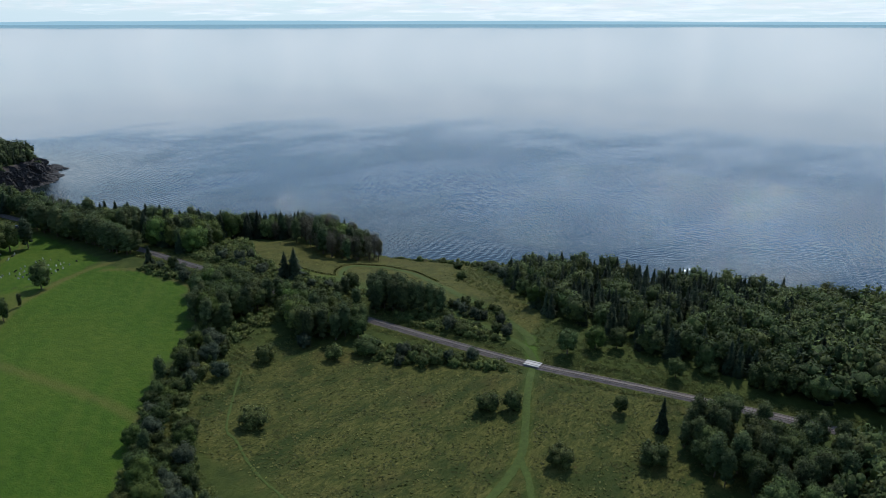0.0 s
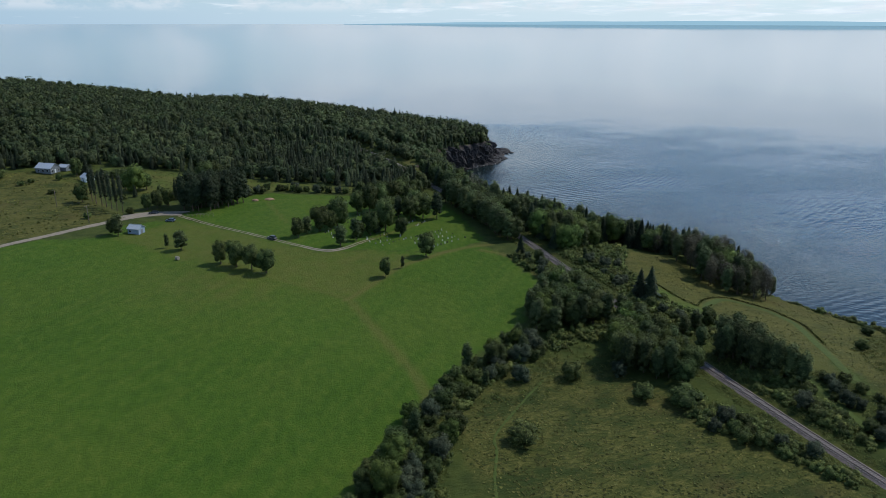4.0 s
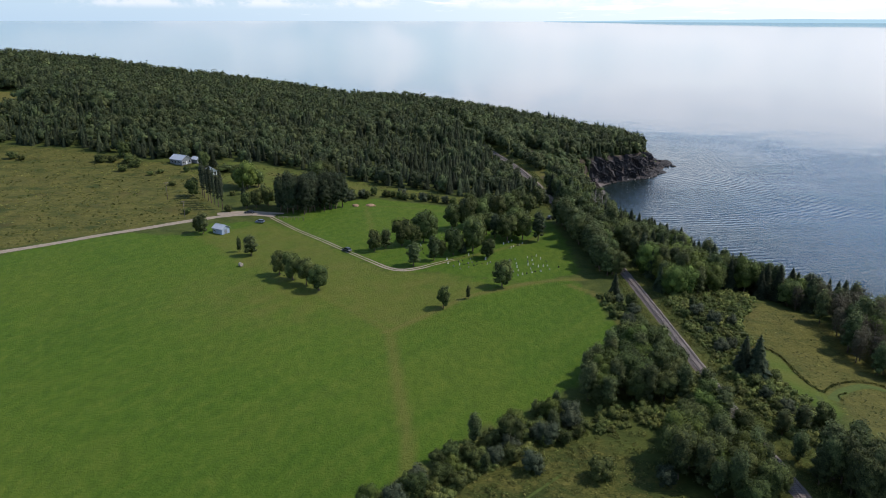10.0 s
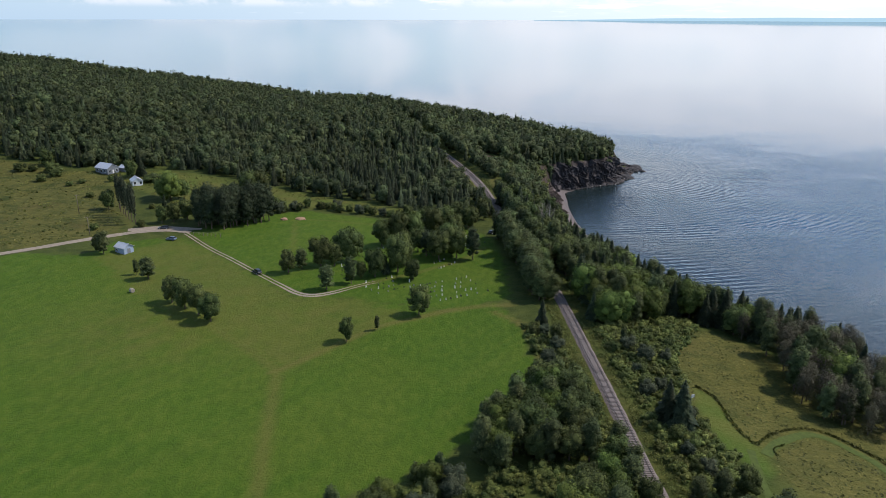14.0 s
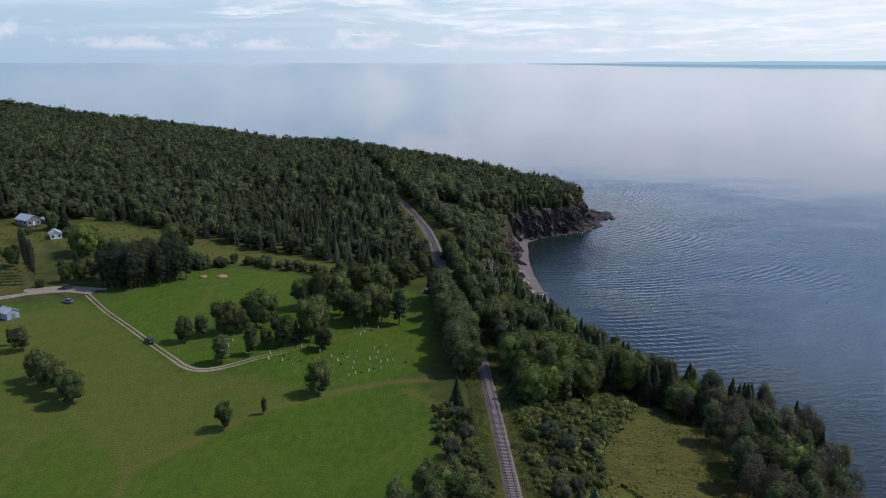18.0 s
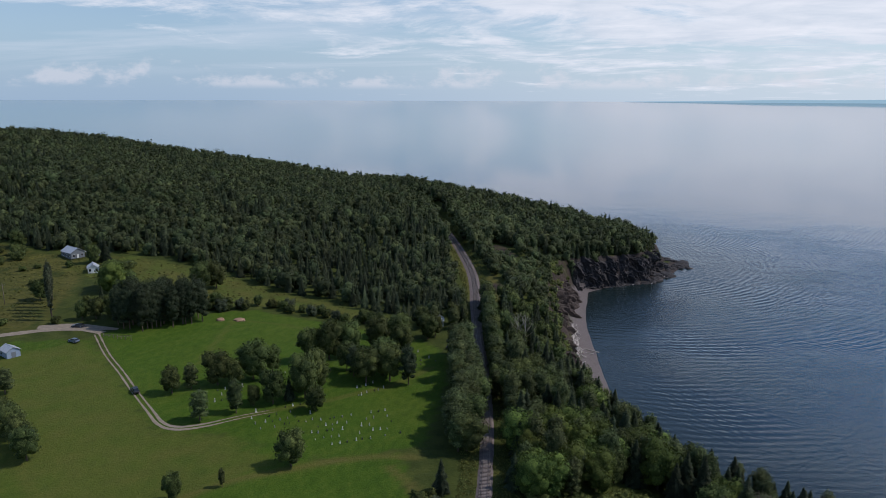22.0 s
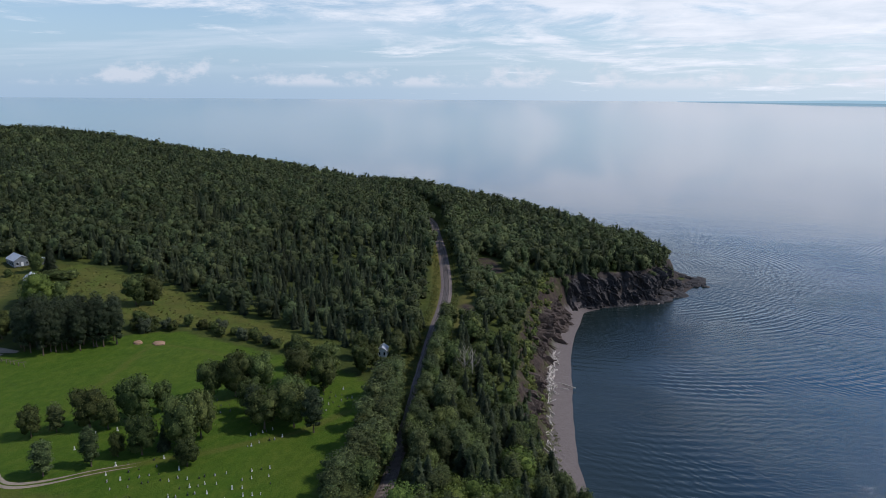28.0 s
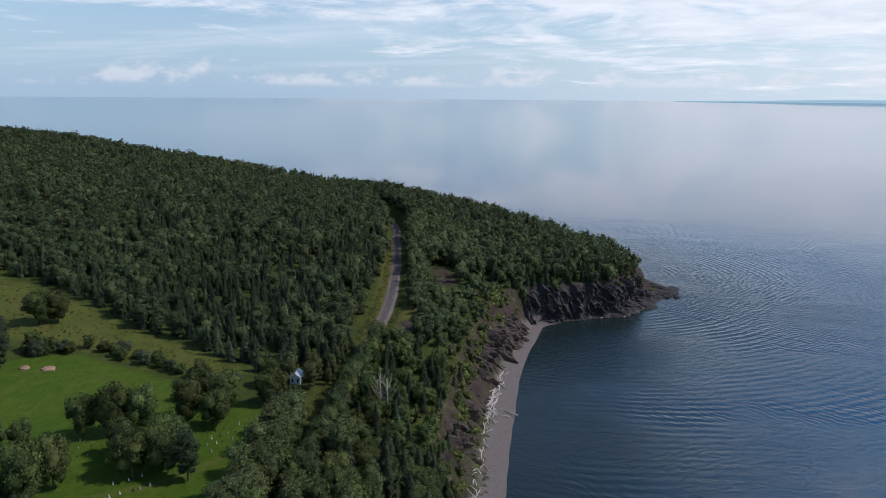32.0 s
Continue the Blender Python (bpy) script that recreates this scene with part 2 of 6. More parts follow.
STONE_G = plain("grey granite", (0.34, 0.33, 0.33), 0.6, 0, 0.2, 6, 0.05)
POLEWOOD = plain("weathered pole wood", (0.2, 0.165, 0.13), 0.9, 0, 0.3, 2)
GLASS_D, _n, _l, _b = material("dark window glass", 0.08, 0, 0.6)
_b.inputs["Base Color"].default_value = (0.02, 0.025, 0.03, 1)
RUBBER = plain("black tyre rubber", (0.02, 0.02, 0.02), 0.85, 0, 0.1, 5, 0.02)


def car_paint(name, col):
    m, n, l, b = material(name, 0.28, 0.3, 0.5)
    b.inputs["Base Color"].default_value = (*col, 1)
    b.inputs["Coat Weight"].default_value = 0.6
    return m


def rock_material():
    m, n, l, b = material("dark layered cliff rock", 0.85, 0, 0.3)
    v = coords(n, l)
    lay = noise_node(n, l, coords(n, l, "Object", (0.9, 0.9, 0.35)), 0.35, 8, 0.65)
    big, fine = noise_node(n, l, v, 0.12, 4), noise_node(n, l, v, 1.6, 8, 0.7)
    c = ramp(n, l, lay, [(0.34, (0.018, 0.018, 0.020)), (0.56, (0.046, 0.042, 0.043)), (0.74, (0.12, 0.108, 0.104))])
    c = mix(n, l, ramp(n, l, big, [(0.50, (0, 0, 0)), (0.70, (1, 1, 1))]), c, (0.070, 0.055, 0.048))
    c = mix(n, l, 0.4, c, ramp(n, l, fine, [(0.36, (0.012, 0.012, 0.013)), (0.62, (0.11, 0.10, 0.098))]))
    l.new(c, b.inputs["Base Color"])
    bump(n, l, b, fine, 0.9, 0.6)
    return m


ROCK = rock_material()


def bluff_material():
    m, n, l, b = material("broken brown earth and rock", 0.95, 0, 0.2)
    v = coords(n, l)
    big, fine = noise_node(n, l, v, 0.3, 6, 0.65), noise_node(n, l, v, 1.8, 8, 0.7)
    c = ramp(n, l, big, [(0.32, (0.035, 0.028, 0.025)), (0.5, (0.082, 0.060, 0.050)), (0.62, (0.13, 0.10, 0.083)), (0.78, (0.085, 0.088, 0.035))])
    l.new(mix(n, l, 0.4, c, ramp(n, l, fine, [(0.35, (0.03, 0.024, 0.022)), (0.7, (0.17, 0.135, 0.115))])), b.inputs["Base Color"])
    bump(n, l, b, fine, 0.9, 0.5)
    return m


BLUFF = bluff_material()


def turned(nodes, links, angle, scale):
    """Object coordinates turned about z by angle degrees, then scaled."""
    t_, m_ = nodes.new("ShaderNodeMapping"), nodes.new("ShaderNodeMapping")
    t_.inputs["Rotation"].default_value, m_.inputs["Scale"].default_value = (0, 0, radians(angle)), scale
    links.new(coords(nodes, links), t_.inputs[0])
    links.new(t_.outputs[0], m_.inputs[0])
    return m_.outputs[0]


def ground_material():
    m, n, l, b = material("grass, meadow and soil", 0.95, 0, 0.15)
    v = coords(n, l)
    wide, mid, fine = noise_node(n, l, v, 0.022, 5), noise_node(n, l, v, 0.16, 5, 0.65), noise_node(n, l, v, 1.5, 6, 0.7)
    streak = noise_node(n, l, turned(n, l, 38, (0.9, 0.10, 1)), 0.32, 6, 0.6)
    under = ramp(n, l, mid, [(0.3, (0.030, 0.046, 0.010)), (0.7, (0.078, 0.094, 0.020))])
    lawn = ramp(n, l, wide, [(0.34, (0.036, 0.086, 0.006)), (0.5, (0.054, 0.110, 0.008)), (0.64, (0.086, 0.122, 0.013))])
    lawn = mix(n, l, ramp(n, l, streak, [(0.46, (0, 0, 0)), (0.66, (0.85, 0.85, 0.85))]), lawn, (0.092, 0.124, 0.016))
    grainy = noise_node(n, l, coords(n, l, "Object", (1, 0.55, 1)), 0.5, 7, 0.72)
    lawn = mix(n, l, 0.55, lawn, ramp(n, l, grainy, [(0.36, (0.032, 0.072, 0.005)), (0.5, (0.060, 0.114, 0.008)), (0.66, (0.110, 0.146, 0.018))]))
    lawn = mix(n, l, 0.2, lawn, ramp(n, l, fine, [(0.3, (0.025, 0.06, 0.005)), (0.7, (0.075, 0.12, 0.016))]))
    mead = ramp(n, l, mid, [(0.28, (0.044, 0.060, 0.012)), (0.5, (0.080, 0.086, 0.018)), (0.72, (0.150, 0.128, 0.034))])
    mead = mix(n, l, 0.45, mead, ramp(n, l, fine, [(0.3, (0.030, 0.042, 0.008)), (0.7, (0.108, 0.104, 0.026))]))
    combed = noise_node(n, l, coords(n, l, "Object", (0.6, 1.25, 1)), 0.62, 7, 0.72)
    combed.node.inputs["Distortion"].default_value = 1.1
    mead = mix(n, l, 0.55, mead, ramp(n, l, combed, [(0.38, (0.024, 0.034, 0.008)), (0.5, (0.078, 0.084, 0.018)), (0.62, (0.170, 0.148, 0.042))]))
    mottle = ramp(n, l, noise_node(n, l, coords(n, l, "Object", (0.7, 1.3, 1)), 0.09, 6, 0.68), [(0.40, (0.75, 0.75, 0.75)), (0.52, (0, 0, 0))])
    mead = mix(n, l, mottle, mead, (0.026, 0.044, 0.009))
    rust = ramp(n, l, noise_node(n, l, v, 0.055, 5, 0.6), [(0.56, (0, 0, 0)), (0.72, (0.55, 0.55, 0.55))])
    mead = mix(n, l, rust, mead, (0.088, 0.066, 0.022))
    path = ramp(n, l, fine, [(0.3, (0.052, 0.098, 0.011)), (0.7, (0.085, 0.13, 0.02))])
    dry = ramp(n, l, fine, [(0.3, (0.09, 0.092, 0.018)), (0.7, (0.16, 0.135, 0.04))])
    soil = ramp(n, l, mid, [(0.34, (0.026, 0.021, 0.019)), (0.48, (0.070, 0.050, 0.042)), (0.58, (0.050, 0.052, 0.022)), (0.72, (0.140, 0.105, 0.085))])
    beach = ramp(n, l, fine, [(0.25, (0.115, 0.097, 0.092)), (0.75, (0.215, 0.185, 0.175))])
    c = mix(n, l, attr(n, "meadow"), under, mead)
    c = mix(n, l, attr(n, "lawn"), c, lawn)
    c = mix(n, l, attr(n, "path"), c, path)
    c = mix(n, l, attr(n, "dry"), c, dry)
    c = mix(n, l, attr(n, "soil"), c, soil)
    c = mix(n, l, attr(n, "beach"), c, beach)
    crag = ramp(n, l, mid, [(0.3, (0.028, 0.024, 0.023)), (0.6, (0.07, 0.056, 0.05)), (0.8, (0.14, 0.115, 0.10))])
    c = mix(n, l, attr(n, "rock"), c, crag)
    l.new(c, b.inputs["Base Color"])
    bump(n, l, b, mix(n, l, attr(n, "lawn"), combed, fine), 0.8, 0.5)
    return m


def water_material():
    m, n, l, b = material("sea water", 0.06, 0, 0.5)
    b.inputs["IOR"].default_value = 1.42
    v = coords(n, l)
    depth, far_out = attr(n, "shallow"), attr(n, "open")
    deep = mix(n, l, noise_node(n, l, v, 0.006, 4), (0.006, 0.046, 0.102), (0.009, 0.058, 0.130))
    l.new(mix(n, l, depth, deep, (0.013, 0.024, 0.025)), b.inputs["Base Color"])

    def calc(op, a, b):
        m_ = n.new("ShaderNodeMath")
        m_.operation = op
        for i_, x_ in ((0, a), (1, b)):
            if isinstance(x_, float):
                m_.inputs[i_].default_value = x_
            else:
                l.new(x_, m_.inputs[i_])
        return m_.outputs[0]

    def spread(value, lo, hi, out_lo, out_hi):
        r_ = n.new("ShaderNodeMapRange")
        r_.interpolation_type = "SMOOTHSTEP"
        for k_, x_ in (("From Min", lo), ("From Max", hi), ("To Min", out_lo), ("To Max", out_hi)):
            r_.inputs[k_].default_value = x_
        l.new(value, r_.inputs["Value"])
        return r_.outputs[0]

    def crests(turn, scale, bent):
        t_ = n.new("ShaderNodeMapping")
        t_.inputs["Rotation"].default_value = (0, 0, radians(turn))
        l.new(v, t_.inputs[0])
        w_ = n.new("ShaderNodeTexWave")
        w_.inputs["Scale"].default_value, w_.inputs["Distortion"].default_value = scale, bent
        w_.inputs["Detail"].default_value, w_.inputs["Detail Scale"].default_value = 3.0, 0.8
        l.new(t_.outputs[0], w_.inputs["Vector"])
        return w_.outputs["Fac"]

    chop = noise_node(n, l, coords(n, l, "Object", (0.8, 1.5, 1)), 0.40, 6, 0.66)
    swell = noise_node(n, l, coords(n, l, "Object", (0.5, 1.2, 1)), 0.05, 3, 0.5)
    # wind ripples lie in patches between calmer slicks
    patch = noise_node(n, l, coords(n, l, "Object", (0.8, 1.2, 1)), 0.011, 4, 0.55)
    ripples = calc("ADD", calc("MULTIPLY", crests(48, 0.085, 14.0), spread(patch, 0.46, 0.58, 0.02, 0.5)),
                   calc("MULTIPLY", crests(118, 0.10, 12.0), spread(patch, 0.40, 0.52, 0.24, 0.02)))
    relief = calc("ADD", calc("MULTIPLY", swell, 0.9), calc("ADD", calc("MULTIPLY", chop, spread(patch, 0.40, 0.6, 0.55, 2.1)), ripples))
    # rings of swell bending round the headland
    ring_m, ring_w = n.new("ShaderNodeMapping"), n.new("ShaderNodeTexWave")
    ring_m.inputs["Location"].default_value = (-70, -560, 0)
    ring_w.wave_type, ring_w.rings_direction = "RINGS", "Z"
    ring_w.inputs["Scale"].default_value, ring_w.inputs["Distortion"].default_value = 0.072, 6.0
    ring_w.inputs["Detail"].default_value, ring_w.inputs["Detail Scale"].default_value = 3.0, 0.25
    l.new(v, ring_m.inputs[0])
    l.new(ring_m.outputs[0], ring_w.inputs["Vector"])
    fan = spread(noise_node(n, l, coords(n, l, "Object", (1.1, 0.9, 1)), 0.013, 4, 0.6), 0.46, 0.58, 0.0, 0.5)
    relief = calc("ADD", relief, calc("MULTIPLY", ring_w.outputs["Fac"], fan))
    relief = calc("MULTIPLY", relief, calc("SUBTRACT", 1.0, calc("MAXIMUM", far_out, calc("MULTIPLY", depth, 0.8))))
    bump(n, l, b, relief, 0.66, 1.0)
    gloss = spread(noise_node(n, l, v, 0.004, 4, 0.6), 0.3, 0.7, 0.05, 0.12)
    l.new(calc("ADD", calc("MULTIPLY", gloss, calc("SUBTRACT", 1.0, far_out)), calc("MULTIPLY", far_out, 0.07)), b.inputs["Roughness"])
    return m
# ---------------------------------------------------------------- plan of the land
# waterline of the coast from south to north, metres
COAST_S = [(420, -2600), (300, -700), (205, -250), (186, -120), (172, -40), (162, 0), (152, 38), (143, 72), (136, 90),
           (127, 108), (118, 127), (113, 146), (119, 162), (121, 178), (112, 196), (98, 211), (85, 223), (76, 238),
           (69, 254), (63, 284), (60.5, 316), (59, 345), (57.5, 375), (58, 404), (62, 446)]
COAST_N = [(72, 457), (90, 467), (104, 474), (115, 491), (134, 529), (127, 546), (108, 575), (70, 612), (20, 662),
           (-40, 715), (-100, 752), (-200, 790), (-350, 860), (-600, 960), (-1200, 1150), (-2600, 1500)]
COAST = COAST_S + COAST_N
LAND = COAST + [(-2600, -2600)]
RAIL = [(62, -125), (47, -66), (42, -39), (38.5, -22), (34, -1), (30, 18), (27.4, 42), (25.6, 65), (23.6, 100), (22.6, 130),
        (21.5, 161), (19, 212), (14.5, 255), (9.5, 290), (5, 328), (0.5, 368), (-6, 405), (-21, 466), (-37, 522), (-56, 582), (-95, 650)]


def spline(points, step):
    """A smooth line through plan points, sampled about every step metres."""
    p = np.array(points, float)
    p = np.vstack([2 * p[0] - p[1], p, 2 * p[-1] - p[-2]])
    out = []
    for i in range(1, len(p) - 2):
        n = max(1, int(round(np.linalg.norm(p[i + 1] - p[i]) / step)))
        t = (np.arange(n) / n)[:, None]
        a, b, c, d = p[i - 1], p[i], p[i + 1], p[i + 2]
        out.append(0.5 * (2 * b + (c - a) * t + (2 * a - 5 * b + 4 * c - d) * t ** 2 + (3 * b - a - 3 * c + d) * t ** 3))
    out.append(p[-2:-1])
    return np.vstack(out)


def line_distance(x, y, line):
    """Distance of each point from a polyline."""
    best = np.full(np.shape(x), 1e9)
    for (ax, ay), (bx, by) in zip(line[:-1], line[1:]):
        dx, dy = bx - ax, by - ay
        t = np.clip(((x - ax) * dx + (y - ay) * dy) / (dx * dx + dy * dy + 1e-9), 0, 1)
        best = np.minimum(best, np.hypot(x - ax - t * dx, y - ay - t * dy))
    return best


def inside(x, y, poly):
    odd = np.zeros(np.shape(x), bool)
    for (ax, ay), (bx, by) in zip(poly, poly[1:] + poly[:1]):
        cross = (ay > y) != (by > y)
        odd ^= cross & (x < (bx - ax) * (y - ay) / ((by - ay) if by != ay else 1e-9) + ax)
    return odd


def smooth(t):
    t = np.clip(t, 0, 1)
    return t * t * (3 - 2 * t)


def ripple(x, y, scale, seed):
    """Soft natural unevenness between about -1 and 1, from a few sines."""
    r = np.random.RandomState(seed)
    out = 0
    for k in range(6):
        a, f, ph = r.uniform(0, 6.28), r.uniform(0.6, 2.4) / scale, r.uniform(0, 6.28)
        out = out + np.sin((x * np.cos(a) + y * np.sin(a)) * f * 6.28 + ph + 1.3 * np.sin((y * np.cos(a) - x * np.sin(a)) * f * 3.1 + ph))
    return out / 4


RAIL_LINE = spline(RAIL, 3.0)
RAIL_Z = 23.0


def shore(x, y):
    """Metres inland from the waterline, negative out at sea."""
    return np.where(inside(x, y, LAND), 1, -1) * line_distance(x, y, COAST)


# rises and hollows of the hill: place, width, height in metres
HUMPS = [(-520, 520, 95, 7.4), (-450, 600, 90, 5.8), (-370, 640, 85, -13.3), (-210, 690, 70, -2.6), (-150, 680, 50, -3.5), (-430, 500, 90, 2.9), (-40, 640, 50, 0.9), (20, 590, 50, -1.2), (-86, 696, 30, 4.0), (-102, 640, 24, -4.0)]


def ground_z(x, y):
    x, y = np.asarray(x, float), np.asarray(y, float)
    up = 23.6 + 13.0 * np.tanh(np.maximum(-x - 15, 0) / 240)
    up = up + 35.0 * np.exp(-(((x + 455) / 215) ** 2 + ((y - 655) / 210) ** 2)) + 12.0 * np.exp(-(((x + 285) / 115) ** 2 + ((y - 455) / 95) ** 2))
    up = up + 5.0 * np.exp(-(((x + 80) / 60) ** 2 + ((y - 560) / 110) ** 2)) - 1.6 * np.exp(-(((x + 62) / 26) ** 2 + ((y - 150) / 30) ** 2))
    for cx_, cy_, wide_, high_ in HUMPS:
        up = up + high_ * np.exp(-((x - cx_) ** 2 + (y - cy_) ** 2) / wide_ ** 2)
    up = up + 0.35 * ripple(x, y, 90, 3)
    s = shore(x, y) + 0.35 * ripple(x, y, 40, 5) * smooth((y - 240) / 30)
    ys = [-400, 90, 150, 200, 250, 300, 400, 440, 470, 490, 515, 535, 560, 620, 2000]
    foot = np.interp(y, ys, [2, 2, 2, 3, 7, 7.5, 6.5, 5, 3.5, 8, 13, 13, 7, 2, 2])
    wide = np.interp(y, ys, [6, 6, 6, 8, 14, 15, 17, 14, 6, 5, 5, 6, 8, 10, 20])
    edge = np.interp(y, ys, [9, 9, 9, 12, 16, 17, 18, 19, 17, 16, 15, 13, 12, 16, 20])
    slope = np.interp(y, ys, [.19, .19, .19, .25, .3, .35, .35, .35, .3, .25, .22, .2, .2, .3, .6])
    bank = np.where(s < foot, np.clip(0.24 * s, -9, 2.2), 0.24 * foot + (edge - 0.24 * foot) * smooth((s - foot) / wide) + slope * np.maximum(s - foot - wide * 0.7, 0))
    soft = 2.0
    z = -soft * np.log(np.exp(-np.clip(bank, -60, 90) / soft) + np.exp(-up / soft))
    d = line_distance(x, y, RAIL_LINE[::2])
    z = z + (RAIL_Z - z) * smooth((9 - d) / 6)
    return np.where(s < 0, np.maximum(0.24 * s, -9), z)

# ---------------------------------------------------------------- helpers for meshes
def mesh_from(name, verts, faces, mat=None, attrs=None, smooth_faces=False, normals=None):
    """A mesh from numpy arrays; faces is an (n, 3) or (n, 4) array of vertex numbers."""
    me = bpy.data.meshes.new(name)
    verts, faces = np.asarray(verts, np.float32), np.asarray(faces, np.int32)
    k = faces.shape[1]
    me.vertices.add(len(verts))
    me.vertices.foreach_set("co", verts.ravel())
    me.loops.add(faces.size)
    me.loops.foreach_set("vertex_index", faces.ravel())
    me.polygons.add(len(faces))
    me.polygons.foreach_set("loop_start", np.arange(0, faces.size, k, dtype=np.int32))
    me.polygons.foreach_set("use_smooth", np.full(len(faces), smooth_faces))
    me.update(calc_edges=True)
    for key, val in (attrs or {}).items():
        a = me.attributes.new(key, "FLOAT", "POINT")
        a.data.foreach_set("value", np.asarray(val, np.float32))
    if normals is not None:
        a = me.attributes.new("custom_normal", "FLOAT_VECTOR", "POINT")
        a.data.foreach_set("vector", np.asarray(normals, np.float32).ravel())
    if mat:
        me.materials.append(mat)
    return me


def part(name, source, mat, parent, label=""):
    """One mesh object under a thing or part; source is a bmesh or a mesh."""
    if isinstance(source, bmesh.types.BMesh):
        me = bpy.data.meshes.new(name)
        source.to_mesh(me)
        source.free()
    else:
        me = source
    if mat and not me.materials:
        me.materials.append(mat)
    ob = new(name, me)
    ob.parent = parent
    return tagged(ob, label)


def box(bm, x0, x1, y0, y1, z0, z1, bev=0.0):
    made = bmesh.ops.create_cube(bm, size=1.0)["verts"]
    bmesh.ops.scale(bm, vec=(x1 - x0, y1 - y0, z1 - z0), verts=made)
    bmesh.ops.translate(bm, vec=((x0 + x1) / 2, (y0 + y1) / 2, (z0 + z1) / 2), verts=made)
    if bev:
        edges = list({e for v in made for e in v.link_edges})
        bmesh.ops.bevel(bm, geom=edges, offset=bev, segments=2, affect="EDGES")
    return bm


def boxed(*a, bev=0.0):
    return box(bmesh.new(), *a, bev=bev)


def gz(x, y):
    return float(ground_z(np.array([x]), np.array([y]))[0])


def ribbon(line, width, lift, crown=0.0, z=None, wobble=0.0, seed=1):
    """Verts and quads of a strip along a plan line, laid on the ground."""
    p = np.asarray(line, float)
    d = np.gradient(p, axis=0)
    nrm = np.stack([-d[:, 1], d[:, 0]], 1) / (np.linalg.norm(d, axis=1)[:, None] + 1e-9)
    across = np.linspace(-0.5, 0.5, 5)
    r = np.random.RandomState(seed)
    w = np.asarray(width) * np.ones(len(p)) + wobble * r.uniform(-1, 1, len(p))
    xy = p[:, None, :] + nrm[:, None, :] * (across[None, :] * w[:, None])[:, :, None]
    hz = ground_z(xy[..., 0], xy[..., 1]) if z is None else np.full(xy.shape[:2], z)
    hz = hz + lift + crown * (1 - (2 * across) ** 2)[None, :]
    v = np.concatenate([xy, hz[..., None]], 2).reshape(-1, 3)
    i = np.arange(len(p) - 1)[:, None] * 5 + np.arange(4)[None, :]
    return v, np.stack([i, i + 1, i + 6, i + 5], -1).reshape(-1, 4)


# ---------------------------------------------------------------- ground
FIELD = [(-216, 180), (-205, 205), (-178, 224), (-154, 226), (-150, 243), (-126, 250), (-88, 213), (-68, 192), (-50, 196), (-20, 190), (-3, 199),
         (4, 176), (5, 148), (-20, 109), (-40, 94), (-61, 69), (-82, 38), (-110, 0), (-160, -80), (-420, -120), (-420, 60)]
UPPER = [(-125, 254), (-121, 266), (-105, 287), (-86, 299), (-47, 291), (-22, 285), (-10, 282), (1, 268), (3, 240), (3, 205), (-3, 199), (-20, 190),
         (-50, 196), (-68, 192), (-88, 213)]
STRIP = [(-118, 303), (-86, 305), (-44, 297), (-26, 303), (-50, 316), (-80, 324), (-112, 340), (-150, 352), (-176, 358), (-196, 348), (-192, 330), (-170, 318), (-150, 300)]
WEST = [(-154, 250), (-170, 300), (-190, 346), (-224, 347), (-244, 353), (-270, 360), (-314, 362), (-352, 372), (-520, 390), (-620, 300), (-620, 120), (-300, 130), (-225, 188), (-200, 214), (-170, 236)]
KNOLL = [(-420, 470), (-409, 487), (-391, 488), (-367, 489), (-358, 466), (-355, 440), (-362, 424), (-385, 424), (-440, 432)]
HAY = [(-55, 68), (-40, 84), (-12, 92), (3, 74), (13, 45), (23, 22), (30, -2), (36, -30), (20, -60), (-6, -34), (-60, -60), (-60, 0), (-52, 30)]
COASTAL = [(46, 176), (64, 186), (76, 176), (90, 150), (104, 140), (112, 122), (120, 102), (108, 92), (96, 80), (86, 62), (70, 44), (60, 30), (48, 30), (66, 62),
           (58, 100), (50, 118), (42, 130)]
LOOP = [(54, 117.5), (58, 122.5), (64, 127.3), (70.8, 131.3), (75.6, 130.8), (80, 126), (83.3, 120.5), (83.3, 109), (79, 99), (73.3, 88), (68, 77), (62.6, 66), (57, 51), (50.5, 38), (45, 28.5), (40, 24)]
TRAIL = [(-50, -9), (-36, -6), (-26, -5.2), (-19, -4.3), (-10, -2.3), (-2, 1.4), (8.4, 7.2), (18.5, 12.5), (30, 18), (34, 20.5), (38, 26), (40.5, 33), (43, 43), (45, 54), (47, 67), (47.5, 85), (47, 100), (49, 111), (51, 119)]
TRAIL_B = [(-36, -22), (-20.7, -11.3), (-16, -7.9), (-10.3, -2.3)]
LEDGE = [(48, 148.5), (51.6, 143.5), (51.4, 133.2), (52, 126), (53.6, 121.8), (57, 125), (62.5, 129.6), (70.8, 133.7), (76.3, 133.5), (82, 128), (85.7, 121.5), (85.7, 108), (81, 97.5), (75.4, 86.8)]
FOOT = [(-58, 10), (-53, 26.7), (-52, 33), (-49.7, 41.5), (-46, 50.7), (-44, 57), (-33, 69), (-23, 79)]
TRACK_A = [(-55, 70), (-56, 90), (-59, 108), (-62, 128), (-64, 141), (-66, 148), (-76, 158), (-88, 168)]
TRACK_B = [(-66, 146), (-60, 153), (-50, 165), (-40, 176), (-28, 184), (-20, 190), (-8, 195), (2, 196)]


